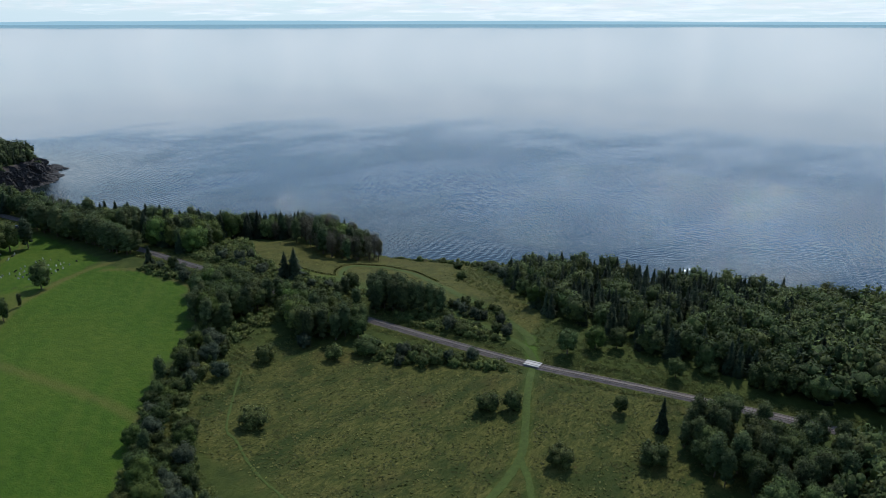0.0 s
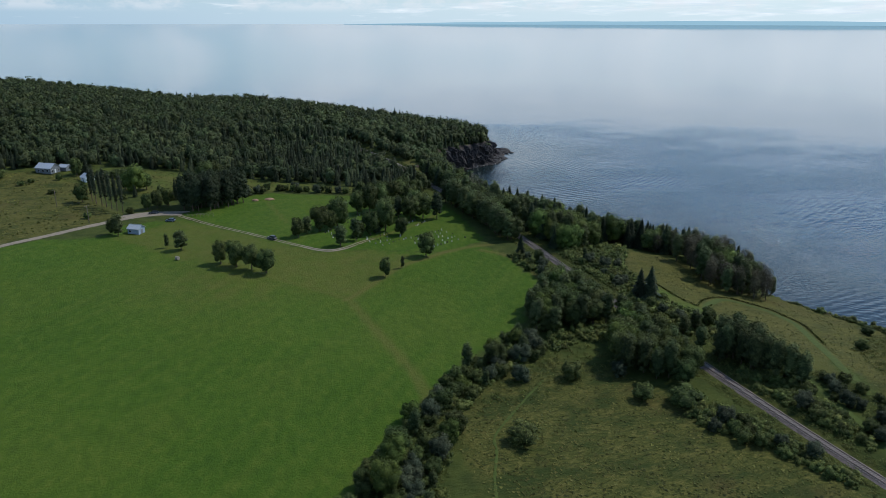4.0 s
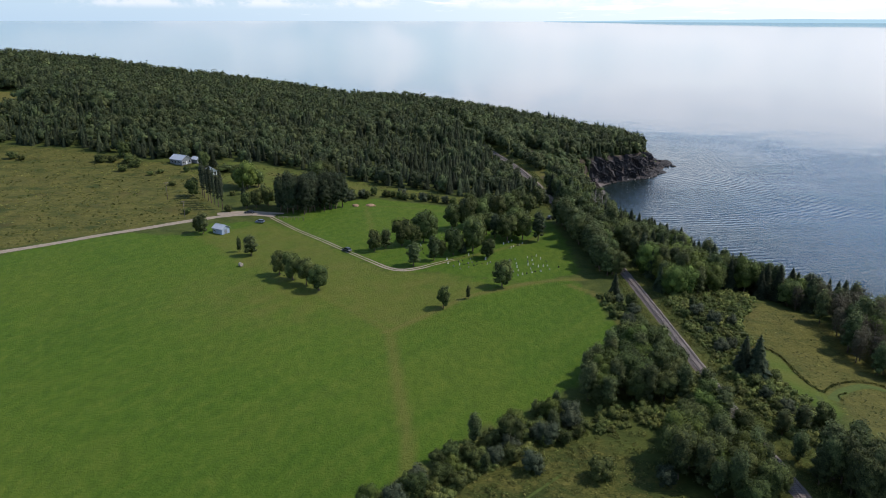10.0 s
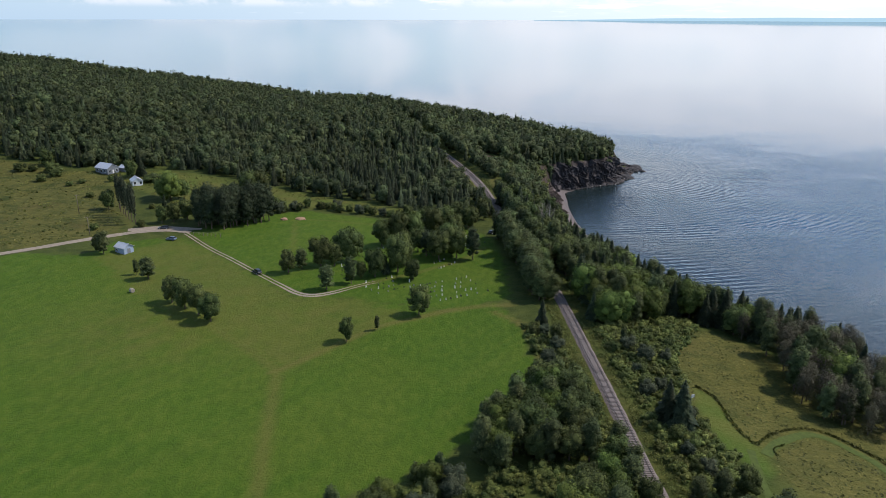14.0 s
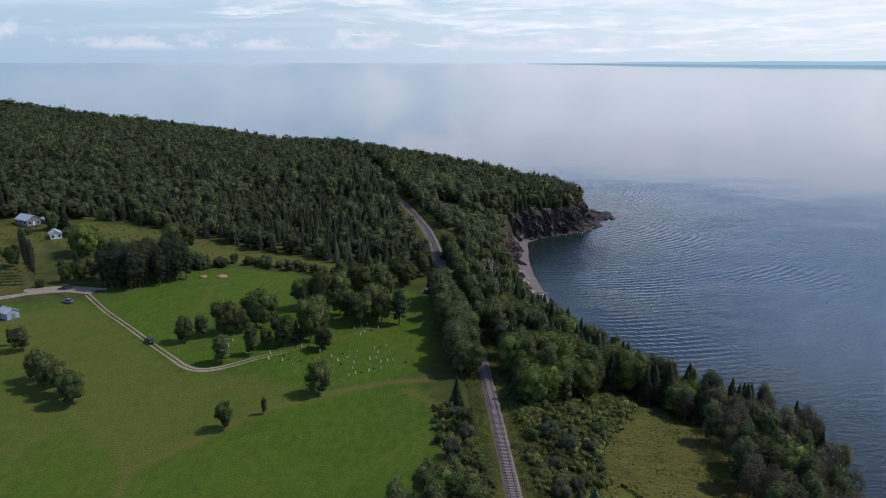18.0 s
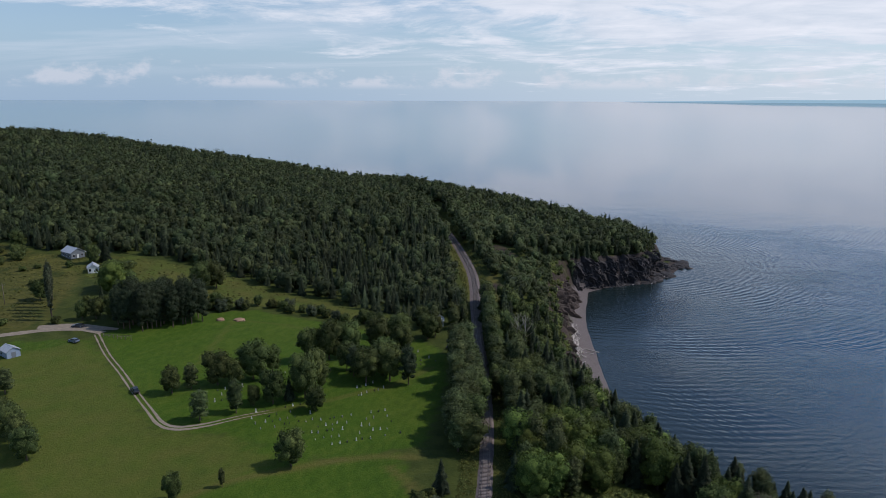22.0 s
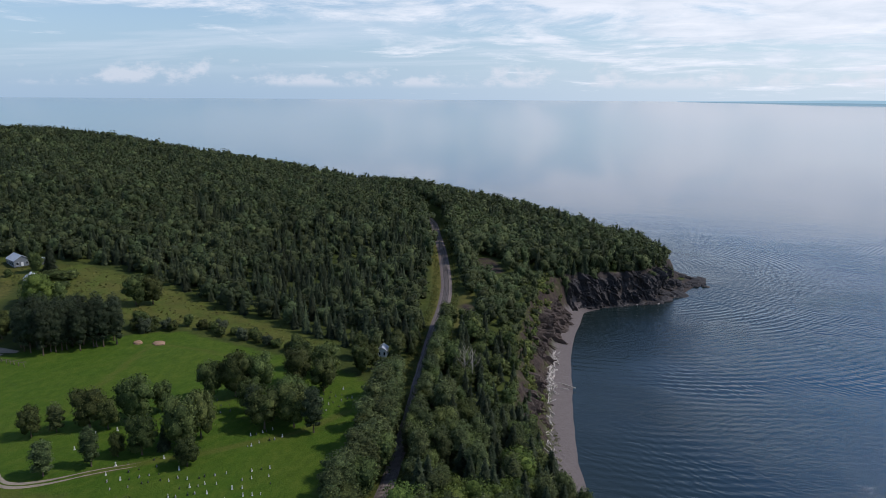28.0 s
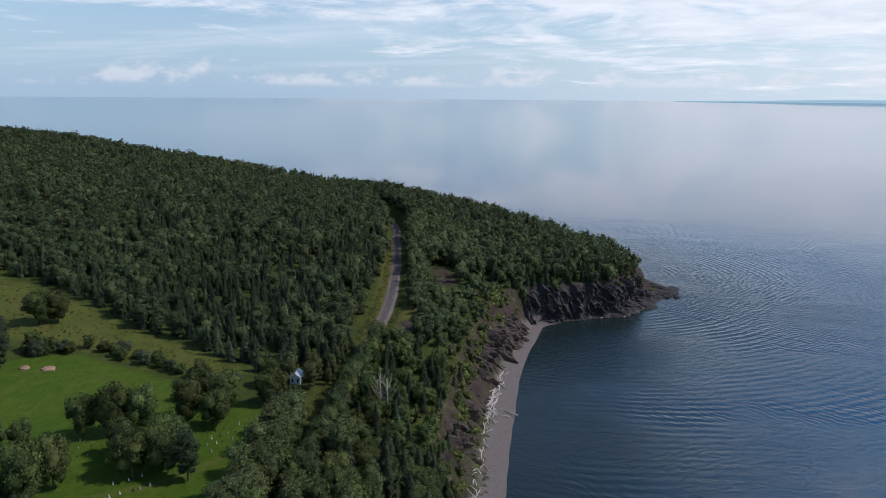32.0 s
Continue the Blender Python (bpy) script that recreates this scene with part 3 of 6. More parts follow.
def axis(fine0, fine1, step, lo, hi):
    mid = np.arange(fine0, fine1 + step, step)
    out, d = [], step
    x = fine1 + step
    while x < hi:
        d *= 1.12
        x += d
        out.append(x)
    left, d, x = [], step, fine0
    while x > lo:
        d *= 1.12
        x -= d
        left.append(x)
    return np.array(left[::-1] + list(mid) + out)


def area(x, y, poly, soft=2.0, rough=1.6, seed=4):
    d = line_distance(x, y, poly + poly[:1]) * np.where(inside(x, y, poly), 1, -1)
    return smooth((d + rough * ripple(x, y, 9, seed)) / soft + 0.5)


gx, gy = axis(-245, 190, 1.7, -2500, 420), axis(-75, 560, 1.7, -2500, 1700)
GX, GY = np.meshgrid(gx, gy)
X, Y = GX.ravel(), GY.ravel()
S_SHORE = shore(X, Y)
Z = ground_z(X, Y)
slope_now = np.hypot(*np.gradient(Z.reshape(GX.shape), gy, gx)).ravel()
on_coast = (S_SHORE < 60)
soil = smooth((slope_now - 0.55) / 0.35) * on_coast
Z = Z + soil * 1.7 * ripple(X, Y, 8, 9) + soil * 0.9 * ripple(X, Y, 3.4, 10)
beach = smooth((9.5 + 0.8 * ripple(X, Y, 14, 2) - S_SHORE) / 1.5) * smooth((Y - 236) / 8) * smooth((462 - Y) / 6)
beach = np.maximum(beach, (S_SHORE < 2.2) * 1.0)
rock = smooth((Y - 446) / 14) * smooth((24 - S_SHORE) / 6) * smooth((slope_now - 0.25) / 0.3 + (S_SHORE < 9))
lawn = np.maximum(area(X, Y, FIELD), area(X, Y, UPPER))
meadow = np.maximum.reduce([area(X, Y, p, 4, 3) for p in (STRIP, WEST, KNOLL, HAY, COASTAL)])
meadow = np.maximum(meadow, 0.6 * smooth((6.0 - line_distance(X, Y, RAIL_LINE[::2])) / 3))


def strip(line, half, soft=0.8):
    return smooth((half - line_distance(X, Y, spline(line, 4))) / soft + 0.5)


path = np.maximum.reduce([.3 * strip(TRAIL, 1.4, 1.6), .3 * strip(TRAIL_B, 1.1, 1.6), .5 * strip(LOOP, 1.4, 1.5), strip([(30, 18), (44, 27)], 1.8)])
path = np.maximum(path, 0.85 * area(X, Y, [(48, 149), (51.6, 143.5), (51.3, 133.2), (52, 126), (54.5, 121), (54, 112), (51, 108), (48, 111), (45.5, 118), (44.3, 124), (44.1, 133), (46.2, 143.5)], 1.5, 0.3))
dry = np.maximum.reduce([0.55 * strip(TRACK_A, 1.5, 2.4), 0.8 * strip(TRACK_B, 1.3, 2.2), 0.8 * strip([(-4, 190), (5, 178), (7, 150), (0, 135)], 1.2, 2),
                         0.9 * strip([(4, 340), (-1, 368), (-10, 405), (-25, 466), (-41, 522)], 3.0, 3), 0.8 * strip([(13, 342), (8, 386)], 3.2, 3)])
dry = np.maximum(dry, .32 * np.exp(-(((X + 72) / 22) ** 2 + ((Y - 168) / 20) ** 2)) * (1 + .5 * ripple(X, Y, 12, 44)))
dry = np.maximum(dry, area(X, Y, [(-128, 248), (-112, 236), (-88, 211), (-70, 195), (-50, 196), (-32, 186), (-45, 171), (-62, 149), (-78, 159), (-98, 172), (-125, 196), (-150, 224)], 5, 2) * (.44 + .16 * ripple(X, Y, 16, 46)))
dry = np.maximum(dry, 0.45 * strip([(-52, 206), (-42, 215.5), (-33, 222), (-24, 230), (-14, 240), (-4, 256)], 1.3, 1.2))
dry = np.maximum(dry, 0.55 * strip([(-150, 258), (-157, 268), (-168, 290), (-182, 318), (-196, 334)], 1.2, 1.5))
dry = np.maximum(dry, np.maximum(.35 * strip([(-88, 284), (-84, 262), (-80, 240)], 1.0, .8), .3 * strip([(-84, 286), (-60, 284), (-40, 280)], 1.0, .8)))
dry = np.maximum(dry, .45 * area(X, Y, [(56, 116), (64, 124), (71, 129), (78, 125), (81, 118), (80, 108), (72, 90), (60, 66), (52, 60), (52, 90)], 2, .5))
dry = np.maximum(dry, area(X, Y, WEST, 4, 3) * (.22 + .34 * ripple(X, Y, 26, 48) + .25 * ripple(X, Y, 8, 49)).clip(0, .7))
dry = np.maximum(dry, .4 * np.exp(-(((X + 104) / 30) ** 2 + ((Y - 168) / 26) ** 2)) * (1 + .6 * ripple(X, Y, 14, 50)).clip(0, 2))
dry = np.maximum(dry, area(X, Y, COASTAL, 4, 2) * (.34 + .2 * ripple(X, Y, 15, 51)).clip(0, .6))
path = np.maximum(path, .85 * area(X, Y, STRIP, 4, 3) * (.75 + .5 * ripple(X, Y, 20, 45)))
dry = np.maximum(dry, np.maximum(.42 * area(X, Y, STRIP, 4, 3) * (1 + .6 * ripple(X, Y, 25, 47)), .75 * area(X, Y, KNOLL, 3, 1)))
soil = np.maximum(soil, np.maximum(strip([(15, 356), (11, 368)], 3.0, 3), strip([(14, 433), (6, 456)], 5.0, 3)))
ni, nj = len(gx), len(gy)
q = np.arange(nj - 1)[:, None] * ni + np.arange(ni - 1)[None, :]
gf = np.stack([q, q + 1, q + ni + 1, q + ni], -1).reshape(-1, 4)
keep = (S_SHORE[gf].max(1) > -60)
ground = new("ground", mesh_from("ground", np.stack([X, Y, Z], 1), gf[keep], ground_material(),
             {"lawn": lawn, "meadow": meadow, "path": path, "dry": dry, "soil": soil, "beach": beach, "rock": rock}, True))
tagged(ground, "green mown field, rough meadow and earth bank above the shore", "ground", kind="structure")

for line_, wide_, lab_ in ((TRAIL, 1.9, "mown grass path leading over the level crossing"), (TRAIL_B, 1.6, "mown grass path joining at the fork"), (LOOP, 2.5, "curved mown path round the hay circle"),
                           (FOOT, .6, "narrow trodden path along the hedge")):
    pl_ = spline(line_, 1.0)
    tagged(new("mown_path", mesh_from("mown_path", *ribbon(pl_, wide_, .07, .03, None, .22, 8), PATHGRASS, None, True)), lab_, "path", kind="structure")

# ---------------------------------------------------------------- sea and far shore
rr = np.concatenate([np.linspace(0, 700, 71), np.geomspace(715, 4800, 60)])
aa = np.radians(np.linspace(0, 360, 241)[:-1])
RR, AA = np.meshgrid(rr, aa, indexing="ij")
SX, SY = -20 + RR * np.cos(AA), 100 + RR * np.sin(AA)
SZ = 88.0 * np.clip((RR - 1200) / 3600, 0, 1) ** 2      # the far water lifts to the true height of the horizon
k = np.arange(len(rr) - 1)[:, None] * 240 + np.arange(240)[None, :]
kn = np.arange(len(rr) - 1)[:, None] * 240 + (np.arange(240)[None, :] + 1) % 240
sf = np.stack([k, k + 240, kn + 240, kn], -1).reshape(-1, 4)
shallow = smooth((150 + shore(SX.ravel(), SY.ravel())) / 150) ** 1.2
sea = new("sea", mesh_from("sea", np.stack([SX, SY, SZ], -1).reshape(-1, 3), sf, water_material(), {"shallow": shallow, "open": smooth((RR.ravel() - 170) / 640)}, True))
tagged(sea, "calm blue sea with light ripples reaching the horizon", "sea", kind="structure")

# aerial haze over the far coast is put in as a pale blue glow
haze, hn, hl, hb = material("hazy blue distance glow", 1.0, 0, 0)
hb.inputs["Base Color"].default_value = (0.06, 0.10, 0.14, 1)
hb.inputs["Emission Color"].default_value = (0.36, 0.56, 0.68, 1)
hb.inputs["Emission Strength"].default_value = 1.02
az = np.radians(np.linspace(83, 2, 160))
u = np.linspace(0, 1, 160)
tall = np.interp(np.degrees(az), [2, 20, 40, 65, 72, 78, 83], [13, 18, 23, 22, 15, 6, 1]) + (2.0 * np.sin(u * 21) + 1.2 * np.sin(u * 57 + 1)) * smooth(u * 4)
fx, fy = -20 + 4785 * np.cos(az), 100 + 4785 * np.sin(az)
fv = np.concatenate([np.stack([fx, fy, np.full(160, 70.0)], 1), np.stack([fx, fy, 88 + tall], 1),
                     np.stack([fx * 1.003, fy * 1.003, 88 + tall], 1)])
i = np.arange(159)
ff = np.concatenate([np.stack([i, i + 1, i + 161, i + 160], 1), np.stack([i + 160, i + 161, i + 321, i + 320], 1)])
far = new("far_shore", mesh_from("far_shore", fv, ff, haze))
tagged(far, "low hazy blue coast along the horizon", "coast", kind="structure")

# ---------------------------------------------------------------- trees


def ico(level):
    bm = bmesh.new()
    bmesh.ops.create_icosphere(bm, subdivisions=level, radius=1.0)
    bm.verts.ensure_lookup_table()
    v = np.array([x.co[:] for x in bm.verts])
    f = np.array([[x.index for x in p.verts] for p in bm.faces])
    bm.free()
    return v, f


ICO1, ICO2 = ico(1), ico(2)


def clumps(r, centre, normal, size):
    """Bent leaf clumps: two triangles each, facing about along normal."""
    n = len(centre)
    nn = normal + r.normal(0, 0.6, (n, 3))
    nn /= np.linalg.norm(nn, axis=1)[:, None] + 1e-9
    ref = r.normal(0, 1, (n, 3))
    a = np.cross(nn, ref)
    a /= np.linalg.norm(a, axis=1)[:, None] + 1e-9
    b = np.cross(nn, a)
    s = (size * r.uniform(0.6, 1.4, n))[:, None]
    a, b = a * s, b * s * 0.75
    droop = nn * s * 0.35
    v = np.stack([centre - a, centre - b * 0.9 - droop * .3, centre + a * 0.9 - droop, centre + b], 1).reshape(-1, 3)
    q = np.arange(n)[:, None] * 4
    return v, np.concatenate([q + [0, 1, 2], q + [0, 2, 3]], 0)


def leaves(r, centre, normal, size):
    """Sprays of leaves: one small triangle each, facing about along normal; the shading follows the crown."""
    n = len(centre)
    normal = normal / (np.linalg.norm(normal, axis=1)[:, None] + 1e-9)
    nn = normal + r.normal(0, 0.55, (n, 3))
    nn /= np.linalg.norm(nn, axis=1)[:, None] + 1e-9
    a = np.cross(nn, r.normal(0, 1, (n, 3)))
    a /= np.linalg.norm(a, axis=1)[:, None] + 1e-9
    b = np.cross(nn, a)
    s = (size * r.uniform(0.6, 1.5, n))[:, None]
    v = np.stack([centre - a * s, centre + a * s * .8 - b * s * .75, centre + a * s * .5 + b * s * .95], 1).reshape(-1, 3)
    shade = normal * .6 + nn * .6
    shade /= np.linalg.norm(shade, axis=1)[:, None]
    return v, np.arange(3 * n).reshape(-1, 3), np.repeat(shade, 3, 0)


def join(pieces):
    """Pieces of vertices, faces and, where given, normals, as one."""
    out, o = [[] for _ in pieces[0]], 0
    for piece in pieces:
        for k, arr in enumerate(piece):
            out[k].append(arr + o if k == 1 else arr)
        o += len(piece[0])
    return tuple(np.vstack(k) for k in out)


def broad_crown(seed, h, w, n, size, base=0.22, core=1, lobes=9, top=1.0):
    """A broadleaf crown of lobes covered with leaves; h whole height, w width."""
    r = np.random.RandomState(seed)
    cz, rz = h * (base + 1) / 2, h * (1 - base) / 2
    pieces = []
    L = [(np.array([0, 0, cz]), np.array([w * .36, w * .36, rz * .88]))]
    for k in range(lobes):
        t = (k + r.uniform(.2, .8)) / lobes
        zc = cz + rz * (t * 1.5 - 0.75)
        wide = w * 0.5 * (1 - 0.55 * max(0, t - 0.35) * top) * (0.55 + 0.9 * min(1, t * 2.2) * .5)
        a = k * 2.4 + r.uniform(-.5, .5)
        rad = r.uniform(.55, .85)
        size_l = w * r.uniform(.13, .24)
        L.append((np.array([np.cos(a) * wide * rad, np.sin(a) * wide * rad, zc]), np.array([size_l, size_l, size_l * r.uniform(.8, 1.15)])))
    total = sum((e[0] * e[2]) for _, e in L)
    for c, e in L:
        m = max(3, int(n * e[0] * e[2] / total))
        d = r.normal(0, 1, (m, 3))
        d /= np.linalg.norm(d, axis=1)[:, None]
        d[:, 2] = np.where(d[:, 2] < -0.3, -d[:, 2], d[:, 2])
        p = c + d * e * r.uniform(.78, 1.26, (m, 1))
        whole = (p - [0, 0, cz - rz * .3]) / [w * .5, w * .5, rz]
        pieces.append(leaves(r, p, d * .8 + whole * .5 + [0, 0, .25], size))
        if not core:
            continue
        cv, cf = (ICO2 if core > 1 and e is L[0][1] else ICO1)
        whole = (c + cv * e - [0, 0, cz - rz * .3]) / [w * .5, w * .5, rz]
        cn = cv * .8 + whole * .5
        pieces.append((c + cv * e * .80 * (1 + r.uniform(-.14, .14, (len(cv), 1))), cf, cn / np.linalg.norm(cn, axis=1)[:, None]))
    return join(pieces)


def spruce_crown(seed, h, w, whorls, arms, base=0.08, core=True):
    """A conifer: whorls of drooping boughs on a tapered core."""
    r = np.random.RandomState(seed)
    vs, fs, ns, o = [], [], [], 0
    for k in range(whorls):
        t = (k + r.uniform(-.3, .3)) / whorls
        z = h * (base + (1 - base) * max(0, t))
        reach = w * .5 * (1 - max(0, t)) ** 0.85 * r.uniform(.75, 1.2) + .1
        m = max(4, int(arms * (1 - .55 * t)))
        for j in range(m):
            a = 6.283 * (j + r.uniform(-.35, .35)) / m + k * .7
            R_ = reach * r.uniform(.65, 1.2)
            d, s = np.array([np.cos(a), np.sin(a), 0]), np.array([-np.sin(a), np.cos(a), 0])
            wd = .24 * R_ + .12
            tip = d * R_ + [0, 0, z - R_ * r.uniform(.2, .5)]
            mid = d * R_ * .55 + [0, 0, z - R_ * .06]
            vs += [np.array([0, 0, z + R_ * .12]), mid - s * wd, tip, mid + s * wd]
            fs += [[o, o + 1, o + 2], [o, o + 2, o + 3]]
            lean = d * .75 + s * r.uniform(-.3, .3) + [0, 0, .62]
            ns += [lean / np.linalg.norm(lean)] * 4
            o += 4
    v, f, nrm = np.array(vs), np.array(fs), np.array(ns)
    if core:
        m = 7
        ring = np.array([[np.cos(6.283 * i / m), np.sin(6.283 * i / m)] for i in range(m)])
        lo = np.hstack([ring * w * .3, np.full((m, 1), h * base)])
        cv = np.vstack([lo, [[0, 0, h * .97]]])
        cf = np.array([[i, (i + 1) % m, m] for i in range(m)])
        cn = np.vstack([np.hstack([ring * .9, np.full((m, 1), .44)]), [[0, 0, 1]]])
        v, f, nrm = join([(v, f, nrm), (cv, cf, cn)])
    return v, f, nrm


def trunk_mesh(seed, h, rad, limbs=5, spread=1.5):
    """A tapered, slightly leaning trunk with limbs."""
    r = np.random.RandomState(seed)
    pieces = []

    def tube(p0, p1, r0, r1, m=6):
        d = np.array(p1) - p0
        d = d / (np.linalg.norm(d) + 1e-9)
        a = np.cross(d, [.3, .9, .2])
        a /= np.linalg.norm(a)
        b = np.cross(d, a)
        ang = 6.283 * np.arange(m) / m
        c = np.cos(ang)[:, None] * a + np.sin(ang)[:, None] * b
        v = np.vstack([np.array(p0) + c * r0, np.array(p1) + c * r1])
        i = np.arange(m)
        f = np.concatenate([np.stack([i, (i + 1) % m, m + (i + 1) % m], 1), np.stack([i, m + (i + 1) % m, m + i], 1)])
        pieces.append((v, f))

    lean = np.array([r.uniform(-.03, .03) * h, r.uniform(-.03, .03) * h, h])
    tube((0, 0, -.5), lean * .12, rad * 1.35, rad)
    tube(lean * .12, lean * .55, rad, rad * .6)
    tube(lean * .55, lean, rad * .6, rad * .12)
    for k in range(limbs):
        t = r.uniform(.25, .8)
        a = k * 2.4 + r.uniform(-.4, .4)
        ln = spread * r.uniform(.5, 1) * (1.15 - t)
        p0 = lean * t
        p1 = p0 + np.array([np.cos(a) * ln, np.sin(a) * ln, ln * r.uniform(.5, 1)])
        tube(p0, p1, rad * .4 * (1.1 - t), rad * .08, 5)
    return join(pieces)


TREES = {}


def tree_kind(key, label, category, crown, trunk, leaf, group=""):
    """Remembers the meshes of one kind of tree."""
    TREES[key] = (mesh_from(category + "_crown", *crown[:2], leaf, {"tree": np.zeros(len(crown[0]))}, True, crown[2]), mesh_from(category + "_trunk", *trunk, BARK), label, category, group)


def plant(key, x, y, scale=1.0, turn=None, wide=1.0, z=None, label="", group=""):
    crown, trunk, lab, cat, grp = TREES[key]
    r = random.Random(int(x * 131 + y * 977))
    root = new(cat.replace(" ", "_"))
    root.empty_display_size = 0.3
    root.location = (x, y, (gz(x, y) if z is None else z))
    root.rotation_euler = (0, 0, r.uniform(0, 6.28) if turn is None else turn)
    root.scale = (scale * wide, scale * wide, scale)
    part("trunk", trunk, None, root)
    part("crown", crown, None, root)
    tagged(root, label or lab, cat, group or grp)
    return root


for i in range(4):
    tree_kind(f"maple{i}", "broad dark green maple tree with a rounded crown", "maple tree", broad_crown(10 + i, 10, 8.6, 2400, .212, .10, 2, 17), trunk_mesh(10 + i, 8.2, .24, 6, 3.0), LEAF)
    tree_kind(f"aspen{i}", "slender grey-green aspen tree with an upright crown", "aspen tree", broad_crown(30 + i, 11, 5.0, 1600, .182, .02, 2, 15, 1.3), trunk_mesh(30 + i, 9.5, .16, 6, 2.0), ASPEN_LEAF)
    tree_kind(f"spruce{i}", "dark pointed spruce with drooping boughs", "spruce tree", spruce_crown(50 + i, 12, 6.4, 34, 17), trunk_mesh(50 + i, 10.5, .19, 0), NEEDLE)
    tree_kind(f"shrub{i}", "low rounded green shrub at the field edge", "shrub", broad_crown(70 + i, 3.2, 4.0, 1350, .12, -.05, 2, 11, .6), trunk_mesh(70 + i, 1.8, .08, 4, 1.0), SHRUB)
for i in range(2):
    tree_kind(f"bright{i}", "bright green leafy maple tree", "maple tree", broad_crown(90 + i, 10, 9, 2400, .212, .06, 2, 17), trunk_mesh(90 + i, 8, .24, 6, 3.0), LEAF_BRIGHT)
    tree_kind(f"willow{i}", "silvery grey-green willow shrub", "shrub", broad_crown(96 + i, 4.2, 5.0, 1450, .13, -.05, 2, 11, .6), trunk_mesh(96 + i, 2.4, .09, 5, 1.4), LEAF_GREY)
    tree_kind(f"poplar{i}", "tall narrow columnar poplar tree", "poplar tree", broad_crown(100 + i, 17, 2.6, 2200, .16, .12, 2, 26, .9), trunk_mesh(100 + i, 15, .2, 4, .5), LEAF_GREY)
    tree_kind(f"pine{i}", "tall dark pine with a bare lower trunk", "pine tree", broad_crown(110 + i, 15, 5.6, 2800, .18, .05, 1, 22, 1.0), trunk_mesh(110 + i, 13.6, .2, 6, 2.2), NEEDLE)
    tree_kind(f"alder{i}", "tall grey half-bare alder tree", "alder tree", broad_crown(120 + i, 9, 4.2, 2100, .11, .03, 0, 18, .8), trunk_mesh(120 + i, 8.8, .13, 26, 2.6), TWIGS)

# low detail kinds for the far woods
MID_KINDS = [broad_crown(260 + i, 9.5, 7.6, 430, .33, .03, 1, 9, .7) for i in range(4)]
MID_SPRUCE = [spruce_crown(270 + i, 11.5, 6.0, 20, 11) for i in range(4)]
LOW_KINDS = [broad_crown(280 + i, 1.3, 2.3, 76, .14, -.2, 0, 5) for i in range(4)]
SCRUB_KINDS = [broad_crown(290 + i, 1.4, 2.2, 190, .085, -.15, 1, 7, .6) for i in range(4)]
FAR_KINDS = [[broad_crown(200 + i, 9.6, 9.6, n_, s_, .05, c_, l_, .5) for i in range(5)] + [broad_crown(220 + i, 11, 7.4, n_ * 8 // 10, s_ * .9, .06, c_, l_, .8) for i in range(4)]
             for n_, s_, l_, c_ in ((200, .44, 6, 2), (112, .56, 4, 1), (34, .95, 3, 1))]
FAR_SPRUCE = [spruce_crown(240 + i, 11.5, 5.8, 14, 9) for i in range(4)]


def woods(name, label, places, kinds, mat, lo, hi, seed, tier=None, grow=None):
    """Many far trees as one mesh of kind stuff; tier picks a list of kinds for each place, grow scales each place."""
    r = np.random.RandomState(seed)
    P = np.asarray(places, float)
    pz = ground_z(P[:, 0], P[:, 1])
    vs, fs, ns, ts, o = [], [], [], [], 0
    for i, ((x, y), z) in enumerate(zip(P, pz)):
        pool = kinds if tier is None else kinds[tier[i]]
        v, f, nn = pool[r.randint(len(pool))]
        s, a = r.uniform(lo, hi) * (1 if grow is None else grow[i]), r.uniform(0, 6.283)
        w = s * r.uniform(.82, 1.18)
        c, d = np.cos(a), np.sin(a)
        turn = np.array([[c, d, 0], [-d, c, 0], [0, 0, 1]])
        vs.append((v * [w, w, s]) @ turn + [x, y, z - .6 * min(1, s)])
        ns.append(nn @ turn)
        fs.append(f + o)
        ts.append(np.full(len(v), r.uniform()))
        o += len(v)
    ob = new(name, mesh_from(name, np.vstack(vs), np.vstack(fs), mat, {"tree": np.concatenate(ts)}, True, np.vstack(ns)))
    return tagged(ob, label, "forest", kind="stuff")


def scatter(poly, gap, seed, keep_off=(), jitter=.45):
    """Plan places about gap metres apart inside a polygon, away from lines given as (line, metres)."""
    r = np.random.RandomState(seed)
    p = np.array(poly, float)
    xs, ys = np.arange(p[:, 0].min(), p[:, 0].max(), gap), np.arange(p[:, 1].min(), p[:, 1].max(), gap * .87)
    gx_, gy_ = np.meshgrid(xs, ys)
    gx_ = gx_ + (np.arange(len(ys)) % 2)[:, None] * gap / 2
    x = (gx_ + r.uniform(-jitter, jitter, gx_.shape) * gap).ravel()
    y = (gy_ + r.uniform(-jitter, jitter, gy_.shape) * gap).ravel()
    ok = inside(x, y, poly)
    for line, off in keep_off:
        ok &= line_distance(x, y, line) > off
    return np.stack([x[ok], y[ok]], 1)


# ---------------------------------------------------------------- the wooded hill
HILL = [(-10, 300), (-28, 306), (-50, 318), (-80, 327), (-112, 343), (-150, 357), (-178, 364), (-200, 356), (-224, 350), (-244, 356), (-270, 363), (-314, 366), (-352, 376), (-450, 388),
        (-560, 410), (-700, 600), (-640, 800), (-480, 850), (-330, 830), (-200, 770), (-100, 735), (-40, 695), (15, 640), (60, 600), (100, 566), (120, 542), (124, 530),
        (122, 520), (110, 496), (98, 480), (72, 466), (52, 456), (52, 440), (50, 400), (48, 360), (40, 341), (10, 341)]
